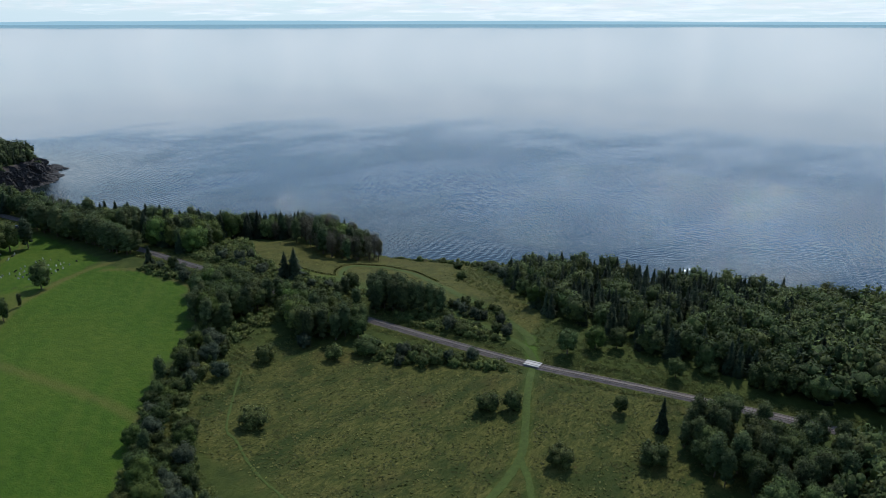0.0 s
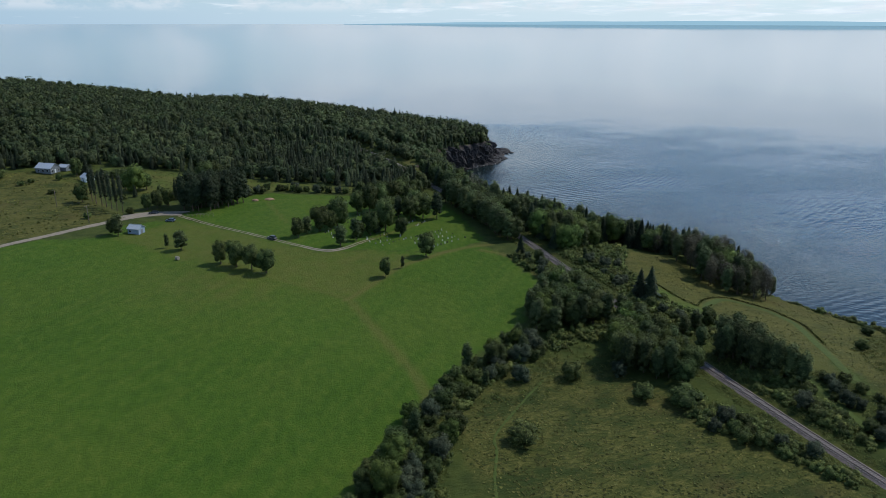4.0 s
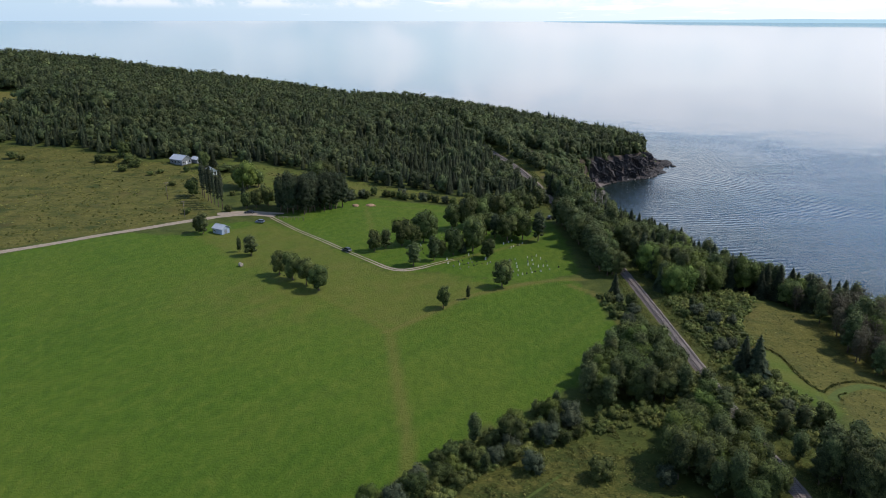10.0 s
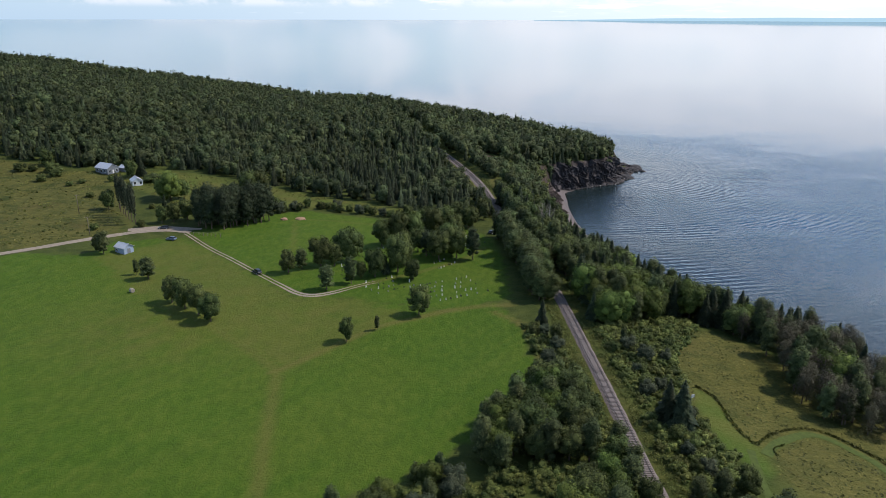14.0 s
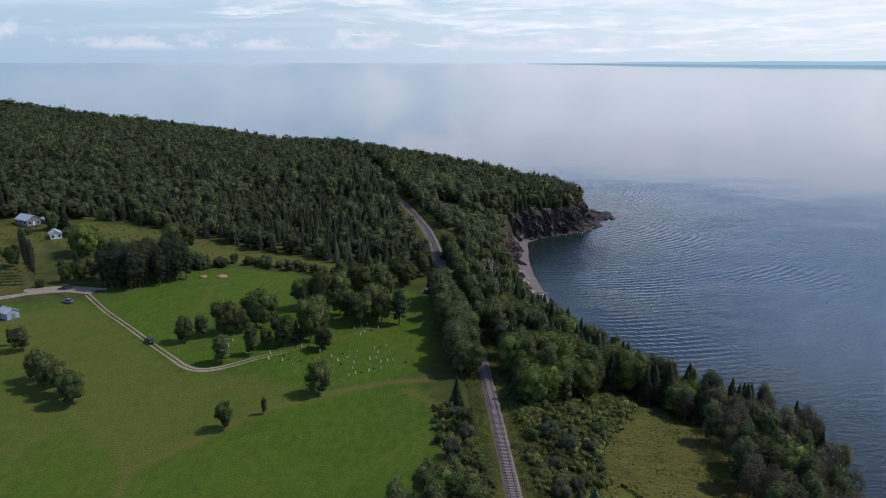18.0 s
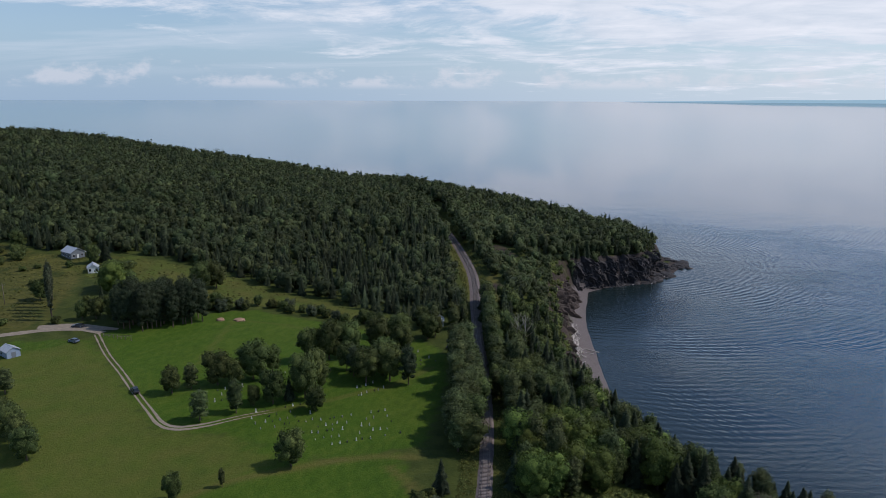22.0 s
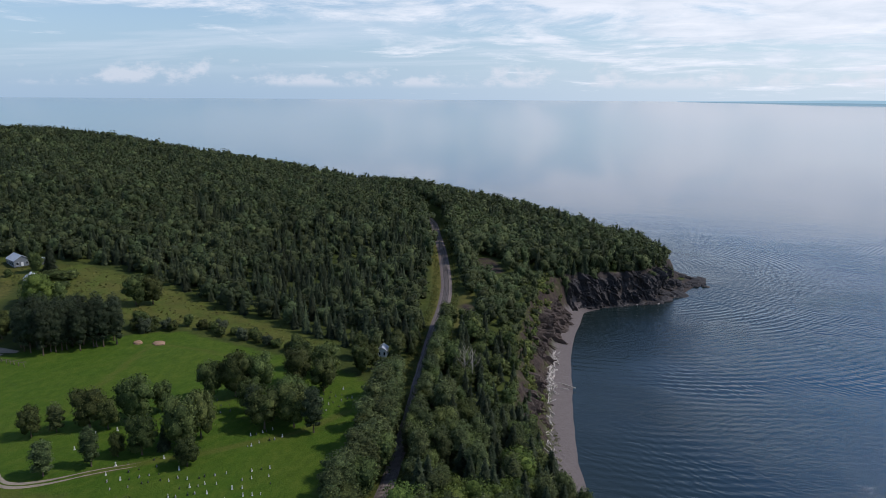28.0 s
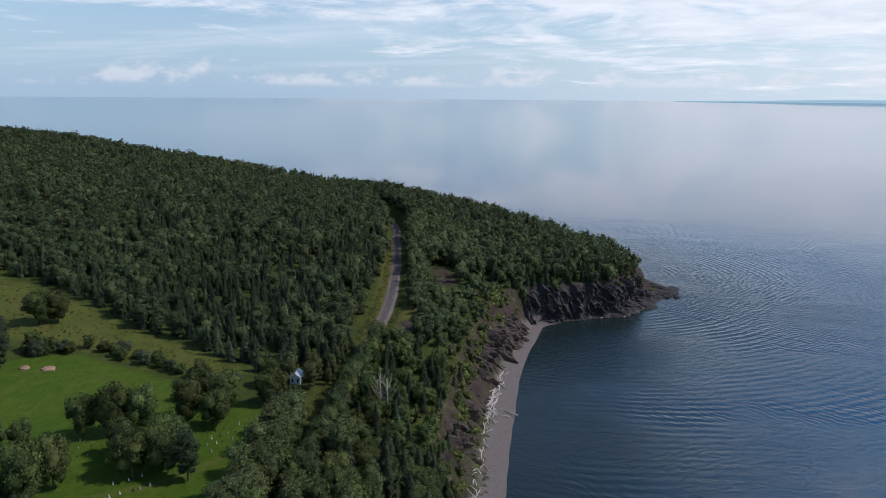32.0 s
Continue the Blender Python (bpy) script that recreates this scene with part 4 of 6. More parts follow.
CLIFF_LINE = [(52, 444), (60, 452), (72, 461), (86, 470), (97, 478), (104, 488), (110, 499), (114, 510), (115.5, 522), (111, 535), (103, 550)]
SPRUCE_STAND = [(-104, 350), (-60, 334), (-14, 352), (-20, 430), (-42, 505), (-78, 510), (-116, 440)]
ASPEN_STAND = [(10, 372), (34, 350), (44, 400), (34, 450), (14, 520), (-30, 590), (-46, 560), (-26, 520), (-8, 450)]
WEST_SIDE = [(-16, 335), (2, 335), (-4, 380), (-14, 424), (-28, 424), (-20, 395)]
hill = scatter(HILL, 5.6, 7, [(RAIL_LINE[::2], 7.4), ([(14, 346), (8, 380)], 6.5), ([(16, 420), (7, 456)], 8.5), (KNOLL + KNOLL[:1], 3), (spline(CLIFF_LINE, 3), 1.8)])
hill = hill[(hill[:, 1] < 730) | (np.arange(len(hill)) % 2 == 0)]
hill = hill[~inside(hill[:, 0], hill[:, 1], KNOLL) & (np.hypot(hill[:, 0] + 318, hill[:, 1] - 466) > 7)]
hill = hill[(shore(hill[:, 0], hill[:, 1]) > np.where(hill[:, 1] > 446, 6.0, 16.0)) & ((hill[:, 1] < 440) | (hill[:, 0] < 45) | inside(hill[:, 0], hill[:, 1], CLIFF_LINE + [(20, 560), (20, 430)]) | (hill[:, 1] > 548))]
hill = hill[~inside(hill[:, 0], hill[:, 1], WEST_SIDE) | (line_distance(hill[:, 0], hill[:, 1], RAIL_LINE[::2]) > 10.5)]
reach = np.hypot(hill[:, 0] - 10, hill[:, 1] - 200)
behind = (hill[:, 1] > 700 - .35 * np.maximum(hill[:, 0] + 60, 0)) | (hill[:, 0] < -500)
tiers = np.where(behind, 2, np.where(reach > 300, 1, 0))
rh = np.random.RandomState(5)
patch = ripple(hill[:, 0], hill[:, 1], 130, 21) + .5 * ripple(hill[:, 0], hill[:, 1], 45, 22) + rh.normal(0, .4, len(hill))
stand = inside(hill[:, 0], hill[:, 1], SPRUCE_STAND) & (rh.uniform(size=len(hill)) < .62)
pale_stand = (inside(hill[:, 0], hill[:, 1], ASPEN_STAND) & (rh.uniform(size=len(hill)) < .75)) | (ripple(hill[:, 0], hill[:, 1], 75, 24) + rh.normal(0, .45, len(hill)) > 1.0)
edge_in = line_distance(hill[:, 0], hill[:, 1], HILL[:14])
dark = stand | (~pale_stand & (patch > .55)) | ((edge_in < 26) & (rh.uniform(size=len(hill)) < .5))
pale_stand &= ~dark
plain_wood = ~dark & ~pale_stand
bank_low = np.interp(shore(hill[:, 0], hill[:, 1]), [14, 44], [.42, 1]) * (hill[:, 1] < 446) + (hill[:, 1] >= 446) * np.interp(line_distance(hill[:, 0], hill[:, 1], spline(CLIFF_LINE, 3)), [2, 14], [.9, 1.22])
woods("hill_forest", "dense mixed green forest covering the headland hill", hill[plain_wood], FAR_KINDS, HILL_LEAF_HAZED, .60, 1.08, 1, tiers[plain_wood], bank_low[plain_wood])
woods("aspen_forest", "paler green aspen stands among the hill forest", hill[pale_stand], FAR_KINDS, HILL_PALE, .60, 1.08, 8, tiers[pale_stand], bank_low[pale_stand])
woods("spruce_forest", "dark green spruce stands among the hill forest", hill[dark], FAR_SPRUCE, NEEDLE, .62, 1.06, 2, None, bank_low[dark])
# ---------------------------------------------------------------- railway
rail_fine = spline(RAIL, 2.0)
ballast = new("railway_bed")
tagged(ballast, "single railway track on reddish stone ballast", "railway", kind="structure")
bed = ribbon(rail_fine, np.interp(rail_fine[:, 1], [60, 290, 340], [4.5, 4.5, 6.6]), 0.0, 0.0, RAIL_Z, .25)
bv = bed[0].reshape(-1, 5, 3)
bv[:, :, 2] += np.array([-.15, .32, .36, .32, -.15])
part("ballast", mesh_from("ballast", bv.reshape(-1, 3), bed[1], BALLAST), None, ballast, "reddish grey crushed stone ballast")


def along(line, dist):
    """Places and headings at distances along a plan line."""
    seg = np.linalg.norm(np.diff(line, axis=0), axis=1)
    cum = np.concatenate([[0], np.cumsum(seg)])
    x, y = np.interp(dist, cum, line[:, 0]), np.interp(dist, cum, line[:, 1])
    x2, y2 = np.interp(dist + .5, cum, line[:, 0]), np.interp(dist + .5, cum, line[:, 1])
    return x, y, np.arctan2(y2 - y, x2 - x), cum[-1]


def rail_mesh(side):
    d = np.gradient(rail_fine, axis=0)
    nrm = np.stack([-d[:, 1], d[:, 0]], 1) / np.linalg.norm(d, axis=1)[:, None]
    prof = [(-.07, 0), (-.02, .05), (-.037, .13), (-.03, .16), (.03, .16), (.037, .13), (.02, .05), (.07, 0)]
    v = []
    for o, h in prof:
        p = rail_fine + nrm * (side * .7525 + o)
        v.append(np.column_stack([p, np.full(len(p), RAIL_Z + .42 + h)]))
    v = np.stack(v, 1)
    m = len(prof)
    i = np.arange(len(rail_fine) - 1)[:, None] * m + np.arange(m)[None, :]
    j = np.arange(len(rail_fine) - 1)[:, None] * m + (np.arange(m)[None, :] + 1) % m
    return mesh_from("rail", v.reshape(-1, 3), np.stack([i, j, j + m, i + m], -1).reshape(-1, 4), STEEL)


part("rail", rail_mesh(1), None, ballast, "rusty steel rail")
part("rail", rail_mesh(-1), None, ballast, "rusty steel rail")

# ---------------------------------------------------------------- road, lane, drive
ROAD = [(-420, 60), (-330, 114), (-262, 160), (-226, 185), (-204, 204), (-180, 226), (-156, 248), (-146, 256), (-136, 259), (-126, 257)]
LANE = [(-127, 255), (-113, 239.5), (-100, 227), (-88, 215), (-77, 204.5), (-70, 198), (-64.5, 196.5), (-58, 200), (-50, 208), (-43, 214)]
road = new("gravel_road", mesh_from("gravel_road", *ribbon(spline(ROAD, 2), 3.6, .06, .05, None, .25), GRAVEL))
tagged(road, "pale unpaved gravel road between the meadow and the field", "road", kind="structure")
apron = new("gravel_turning_place", mesh_from("gravel_turning_place", *ribbon(spline([(-152, 257), (-142, 261), (-132, 261), (-123, 262)], 1.5), [3.4, 4, 4.6, 5, 5.4, 5.8, 6, 6.2, 6.4, 6.6, 6.6, 6.4, 6.2, 6, 5.6, 5, 4.4, 3.8, 3.2, 2.6, 2][:len(spline([(-152, 257), (-142, 261), (-132, 261), (-123, 262)], 1.5))], .09, .04, None, .3), GRAVEL))
tagged(apron, "worn gravel turning place where the lane leaves the road", "road", kind="structure")
lane = new("cemetery_lane")
tagged(lane, "two-track gravel lane leading to the cemetery", "lane", kind="structure")
lane_line = spline(LANE, 1.5)
ld = np.gradient(lane_line, axis=0)
ln = np.stack([-ld[:, 1], ld[:, 0]], 1) / np.linalg.norm(ld, axis=1)[:, None]
grow = np.interp(np.arange(len(lane_line)), [0, 45, 52, 60, 68, len(lane_line)], [.55, .55, 1.1, 1.0, .4, .15])
for side in (-.76, .76):
    part("wheel_track", mesh_from("wheel_track", *ribbon(lane_line + ln * side, grow, .05, .02, None, .16, 3), GRAVEL), None, lane)

# ---------------------------------------------------------------- single trees of the field and the cemetery
GROUP_C = "trees among the graves"


def plant_all(rows, group=""):
    for key, x, y, h, w in rows:
        tall = {"maple": 10, "aspen": 11, "bright": 10, "spruce": 12, "shrub": 3.2, "willow": 4.2, "poplar": 17, "pine": 15, "alder": 9}[key.rstrip("0123456789")]
        plant(key, x, y, h / tall, wide=w, group=group)


plant_all([("maple0", -48.8, 165.8, 7.6, .72), ("aspen1", -40.5, 173.4, 5.0, .8), ("maple2", -28.3, 185.8, 10.0, .9)], "lone trees in the field")
plant_all([("maple3", -107, 185.5, 8.6, .8), ("maple1", -101.5, 181.5, 10.2, .85), ("maple0", -96, 177.5, 9.8, .8), ("maple2", -91, 173.5, 9.2, .95),
           ("aspen0", -127.8, 208, 6.0, .8), ("aspen2", -122.3, 204.6, 8.2, 1.6)], "clump of trees in the field")
plant_all([("aspen3", -148.5, 228, 9.2, 1.3), ("maple3", -151, 229.5, 6.5, .8)], "trees beside the shed")
plant_all([("maple1", -31.9, 216.5, 8.0, .95), ("aspen0", -60.5, 202, 9.2, 1.5), ("aspen1", -53, 209, 10.5, 1.1), ("maple3", -50.3, 215.1, 6.5, .8), ("maple0", -45.5, 218, 11, .85),
           ("spruce1", -41.8, 222, 8, .9), ("maple2", -37.6, 224, 14.5, .8), ("maple1", -36.2, 230, 14, .7), ("maple0", -46, 252, 12, .8), ("maple3", -39.6, 255, 14, .8), ("maple2", -34, 259.5, 13, .85),
           ("maple1", -76.6, 216.3, 8.5, .85), ("aspen2", -72.6, 220.5, 8.5, 1.3), ("maple0", -66.5, 225.5, 11.5, .95), ("maple2", -61.5, 226.3, 9, .8), ("maple3", -58, 233, 13, .95), ("maple1", -54.5, 240.5, 9, .8)], GROUP_C)
plant_all([("maple0", -22.5, 239.5, 12, .95), ("maple2", -15.5, 243.5, 13, .9), ("pine0", -9.0, 241.8, 13.5, 1.2), ("maple1", -18.5, 249, 13, .85), ("maple3", -25.5, 268.5, 12.5, .9), ("maple0", -31, 247, 10, .8),
           ("maple2", -16.5, 268, 11, .9), ("maple1", -9.5, 285, 10, .9), ("maple3", -20, 279, 11, 1.0), ("maple0", -29, 281, 10, .9), ("maple2", -7.2, 288.5, 9, .75), ("aspen1", -1.6, 299, 9, 1.3), ("maple0", -2.6, 305, 9, .8), ("maple3", -14, 297, 9, .9), ("pine1", -27.5, 243, 11, 1.2)], GROUP_C)

# ---------------------------------------------------------------- round the house, the grove of pines, the poplars
for k, p in enumerate(scatter([(-127, 259), (-116, 259.5), (-101, 272), (-98, 283), (-106, 288), (-118, 282), (-128, 272)], 4.2, 31)):
    plant(f"pine{k % 2}", p[0], p[1], 1.0 + .2 * (k * .37 % 1), group="grove of pines beside the gate")
for k, (x, y) in enumerate([(-169, 288), (-166.5, 283.5), (-163.2, 279.2), (-160.6, 275.4), (-157.8, 272), (-155, 268.6), (-152, 265)]):
    plant(f"poplar{k % 2}", x, y, .95 + .2 * (k * .61 % 1), wide=.9, group="row of poplars along the drive")
plant_all([("maple1", -173, 286, 9, .9), ("bright0", -151.5, 304, 13.5, 1.0), ("maple2", -157, 309, 11, .9), ("maple0", -147, 309, 9, .9), ("spruce2", -150.5, 293.5, 6.5, .8), ("shrub1", -155, 290, 2.5, 1),
           ("aspen1", -137.2, 281.5, 9, .9), ("spruce0", -131, 288, 11, .8), ("maple3", -142, 268.5, 7.5, .8), ("maple2", -138, 271, 8.5, .9), ("maple1", -133.5, 275, 9, .9), ("shrub0", -148.5, 262, 3.2, .9),
           ("maple0", -118, 318, 13, 1.0), ("maple3", -113, 322, 12, .9), ("shrub2", -165, 255, 2.6, 1.2), ("shrub3", -190, 304, 2.4, 1.5), ("maple3", -236, 352, 9, 1.0), ("shrub1", -229, 345, 4, 1.4),
           ("shrub0", -244, 340, 4.4, 1.2), ("maple1", -186, 341, 10, .8), ("spruce3", -183, 346, 13, 1.0), ("shrub2", -173, 336, 4, 2.2), ("shrub0", -166, 338, 4, 1.8), ("shrub3", -160, 326, 2.6, 2.4)], "trees and bushes round the house")
for k, p in enumerate(scatter([(-100, 289), (-84, 302), (-46, 294.5), (-24, 289), (-25, 296), (-46, 300), (-84, 308), (-104, 298)], 4.6, 33)):
    plant(("shrub0", "shrub1", "willow0", "shrub3", "maple1")[k % 5], p[0], p[1], (.35 if k % 5 == 4 else .85) + .4 * (k * .43 % 1), group="hedge behind the upper field")

# ---------------------------------------------------------------- hedge, meadow bushes, rail-side growth
for k, (key, x, y, h, w) in enumerate([("shrub0", -38.9, 53.4, 4.6, 1.3), ("shrub1", -7.1, -10.7, 4.6, 1.1), ("shrub3", 1.4, 14.2, 4.6, 1.1), ("shrub2", 5.2, 9.0, 4.8, .95), ("willow0", -28.9, 80, 4.4, 1.0),
                                       ("shrub1", -15, 79, 4.8, 1.0), ("willow1", -2, 77.5, 4.2, 1.0), ("maple1", 20.3, -12.5, 4.6, 1.0), ("shrub0", 7, 60, 4.8, 1.4), ("shrub2", -1.5, 65, 4.2, 1.1)]):
    plant_all([(key, x, y, h, w)], "round bushes in the rough meadow")
HEDGE = [(-84, 36), (-72, 52), (-62, 67), (-48, 83), (-34, 96), (-18, 108), (-12, 96), (-26, 88), (-40, 78), (-50, 66), (-56, 50), (-62, 34), (-72, 22)]
for k, p in enumerate(scatter(HEDGE, 4.3, 41)):
    if (k * .618) % 1 < .2:
        continue
    key = ("shrub0", "maple1", "shrub2", "willow1", "shrub3", "shrub1", "bright0", "willow0", "aspen2")[k % 9]
    plant(key, p[0], p[1], {"m": .42, "b": .42, "a": .42}.get(key[0], .85) + .35 * (k * .53 % 1), group="hedge between field and meadow")
COPSE = [(-16, 112), (-4, 128), (5, 142), (12, 140), (14, 122), (12, 108), (2, 108), (-8, 104)]
for k, p in enumerate(scatter(COPSE, 4.0, 42)):
    plant(("maple0", "aspen1", "aspen2", "bright1", "aspen0", "maple3", "aspen3")[k % 7], p[0], p[1], .72 + .35 * (k * .47 % 1), group="copse between field and railway")
COPSE_B = [(0, 92), (12, 94), (19, 84), (18, 66), (9, 70), (0, 80)]
for k, p in enumerate(scatter(COPSE_B, 4.1, 43)):
    plant(("maple2", "aspen0", "aspen3", "maple1", "aspen1", "bright0")[k % 6], p[0], p[1], .72 + .35 * (k * .41 % 1), group="copse between field and railway")
COPSE_C = [(31, 84), (34, 72), (42, 58), (44, 66), (42, 80), (37, 90)]
for k, p in enumerate(scatter(COPSE_C, 3.3, 44)):
    plant(f"aspen{k % 4}", p[0], p[1], .95 + .2 * (k * .41 % 1), group="grove of young aspens by the railway")
BAND_W = [(9, 180), (14, 160), (17, 140), (18.5, 118), (14, 130), (8, 150), (5, 178)]
BAND_E = [(28, 172), (30, 140), (31, 110), (33, 90), (40, 104), (44, 130), (41, 150), (38, 172)]
BAND_S = [(32, 52), (36, 34), (40, 30), (56, 42), (60, 60), (50, 72), (42, 60)]
for poly, seed, grp in ((BAND_W, 45, "bushes west of the track"), (BAND_E, 46, "bushes east of the track"), (BAND_S, 47, "bushes east of the track"), ([(13, 58), (22, 32), (20, 27), (6, 48)], 48, "bushes west of the track")):
    for k, p in enumerate(scatter(poly, 5.6 if seed in (46, 47) else 4.4, seed)):
        plant(("shrub0", "willow0", "shrub2", "shrub1", "willow1", "shrub3")[k % 6], p[0], p[1], .6 + .5 * (k * .59 % 1), group=grp)
plant_all([("spruce0", 36.3, 125.0, 13.5, 1.1), ("spruce2", 33.8, 127.5, 12, 1.0), ("spruce1", 10.5, 181, 9, .9), ("maple2", 21 - 8, 168, 6, .9), ("shrub1", 47, 168, 3, 1), ("willow0", 43, 160, 3.4, 1),
           ("aspen2", 33, 168, 6, .9)], "trees by the railway")
ROW = [(7, 200), (14, 197), (13.5, 215), (10.5, 240), (6, 262), (2, 284), (-3, 292), (-3, 280), (2, 258), (5, 236)]
for k in range(10):
    y = 303 + 3.6 * k
    x = float(np.interp(y, [290, 328, 368], [9.5, 5, .5])) - 5.2 - 1.5 * (k * .61 % 1)
    plant(("aspen0", "spruce1", "aspen2", "aspen3")[k % 4], x, y, .52 + .22 * (k * .41 % 1), group="row of trees between cemetery and railway")
for k in range(32):
    y = 236 + 3.3 * k
    x = float(np.interp(y, [212, 255, 290, 328, 368], [19, 14.5, 9.5, 5, .5])) + 3.7 + 1.5 * (k * .61 % 1)
    plant(("aspen1", "maple2", "aspen3", "spruce0", "aspen0")[k % 5], x, y, .86 + .24 * (k * .41 % 1), wide=.9 if k % 5 == 1 else 1.15, group="trees close beside the track")
for k, p in enumerate(scatter(ROW, 3.9, 49)):
    if p[1] > 272:
        continue
    plant(("aspen0", "aspen1", "maple1", "aspen2", "aspen3")[k % 5], p[0] + (2.6 if p[1] > 218 else .6), p[1], (.8 if k % 5 == 2 else 1.02) + .3 * (k * .41 % 1), wide=1.2, group="row of trees between cemetery and railway")

plant_all([("aspen1", 18.5, 113, 8.5, 1.1), ("maple1", 17, 108, 8, .9), ("aspen3", 19.5, 104, 9, 1.1), ("aspen0", 17.5, 99, 9.5, 1.2), ("maple3", 19.6, 93, 8.5, .8), ("aspen2", 20.4, 87, 8.5, 1.1), ("aspen1", 19.8, 81, 8, 1.1),
           ("maple0", 20.5, 75, 7, .8), ("bright1", 13, 100, 8.5, .9), ("maple2", 9, 98, 8, .9), ("aspen3", 30.5, 96, 7, 1.2), ("aspen0", 29.5, 86, 8, 1.1), ("aspen2", 30, 78, 8.5, 1.1), ("aspen1", 36, 98, 7.5, 1.2),
           ("maple1", 42, 100, 7, .9), ("aspen3", 46, 92, 8, 1.2)], "copse beside the railway")
plant_all([("shrub0", -280, 259, 5.5, 1.6), ("maple1", -275, 257, 6.5, 1.0), ("shrub2", -271, 260, 5, 1.3), ("shrub1", -266.5, 261.5, 3.4, 1.1), ("spruce1", -291.7, 299.4, 5, 1.2), ("spruce2", -316, 352, 9, 1.3), ("shrub3", -293, 339, 4, 1.2),
           ("shrub0", -286.8, 337.4, 3, 1.2), ("shrub2", -238, 342, 3.5, 1.3), ("maple3", -228.4, 341, 6, 1.0), ("shrub1", -225, 326, 3.6, 1.2), ("shrub3", -222.6, 336, 5, 1.2), ("shrub2", -207.7, 320, 2.4, 1.3), ("shrub0", -204.6, 326, 2.2, 1.4),
           ("shrub1", -192.5, 332, 3.4, .9)], "bushes in the western meadow")
plant_all([(f"spruce{k % 4}", x, y, h * 1.22, .66) for k, (x, y, h) in enumerate([(78, 477, 9), (88, 481, 10), (95, 488, 9), (99, 497, 11), (104, 506, 9.5), (108, 514, 10), (109, 521, 9), (106, 529, 10.5), (100, 536, 10), (94, 543, 12), (88, 545, 11), (82, 549, 12.5), (40, 583, 14), (44.5, 581, 13), (22, 596, 12)])], "spruces along the cliff top")
rim = spline(CLIFF_LINE, 2.6)
rim_d = np.gradient(rim, axis=0)
rim_n = np.stack([-rim_d[:, 1], rim_d[:, 0]], 1) / np.linalg.norm(rim_d, axis=1)[:, None]
for k in range(3, len(rim) - 2):
    for row_, inland in enumerate((6.5, 9.5)):
        u_ = (k * .618 + row_ * .37) % 1
        x, y = rim[k] + rim_n[k] * (inland + 2.2 * u_)
        if u_ < .16:
            continue
        plant((f"spruce{k % 4}", f"aspen{k % 4}", "shrub1", f"spruce{(k + 2) % 4}")[(k + row_) % 4], x, y, (.56 if (k + row_) % 4 != 2 else 1.0) + .34 * ((k * .41 + row_ * .3) % 1), wide=.72 if (k + row_) % 2 == 0 else .95, group="trees along the cliff top")
# ---------------------------------------------------------------- wood between railway and shore
SHORE_WOOD = [(27, 180), (44, 186), (60, 197), (71, 188), (77, 176), (76, 156), (79, 144), (86, 136), (96, 135), (107, 146), (112, 170), (112, 182), (104, 194), (92, 206), (80, 218), (70, 238), (60, 258), (52, 282), (46, 310), (40, 340),
              (12, 340), (14, 320), (18, 290), (22, 255), (25, 220)]
near_wood = scatter(SHORE_WOOD, 4.9, 51, [(RAIL_LINE[::2], 4.8)])
near_wood = near_wood[shore(near_wood[:, 0], near_wood[:, 1]) > 7]
deep = {"leafy": [], "spruce": []}
for k, (x, y) in enumerate(near_wood):
    s_in = shore(np.array([x]), np.array([y]))[0]
    q = (k * .6180339) % 1
    if x > 74 and 130 < y < 184 and q < .66:
        key, s = f"alder{k % 2}", 1.0
    elif 30 < x < 52 and 184 < y < 216 and q < .75:
        key, s = f"bright{k % 2}", .72
    elif s_in < 20 and y < 200:
        key, s = ("willow0", 1.6) if (x > 88 and y < 180 and q < .6) else ((f"spruce{k % 4}", .7) if q < .72 else (f"aspen{k % 4}", .7))
    elif s_in < 20:
        key, s = (f"spruce{k % 4}", .62) if q < .55 else (f"aspen{k % 4}", .7)
    else:
        key, s = (f"spruce{k % 4}", .8) if q < .45 else ((f"maple{k % 4}", .75) if q < .62 else ((f"bright{k % 2}", .85) if q < .7 and y < 235 else (f"aspen{k % 4}", .9)))
    if y > 262:
        deep["spruce" if key.startswith("spruce") else "leafy"].append((x, y))
    else:
        plant(key, x, y, s + .45 * (k * .37 % 1), group="mixed wood between railway and shore")


def bank_grow(places):
    """Trees stay low at the brink of the bank."""
    p = np.array(places)
    return np.interp(shore(p[:, 0], p[:, 1]), [9, 40], [.34, 1])


woods("shore_leafy_wood", "dense leafy wood on the bank above the beach", deep["leafy"], MID_KINDS, LEAF, .7, 1.25, 13, None, bank_grow(deep["leafy"]))
woods("shore_spruce_wood", "dark spruces in the wood above the beach", deep["spruce"], MID_SPRUCE, NEEDLE, .65, 1.15, 14, None, bank_grow(deep["spruce"]))

# ---------------------------------------------------------------- wood south of the crossing
SOUTH_WOOD = [(64, 36), (78, 50), (92, 66), (108, 76), (122, 70), (140, 54), (148, 36), (156, 6), (166, -32), (184, -100), (200, -190), (70, -190), (64, -110), (56, -66), (52, -40), (54, -14), (58, 8)]
sw = scatter(SOUTH_WOOD, 4.8, 61)
sw = sw[shore(sw[:, 0], sw[:, 1]) > 6]
rs = np.random.RandomState(9)
swd = rs.uniform(size=len(sw)) < np.interp(sw[:, 1], [-120, -40, 0, 80], [.1, .35, .85, .6])
woods("south_spruce_wood", "dark spruce wood between railway and shore", sw[swd], MID_SPRUCE, NEEDLE, .7, 1.05, 3)
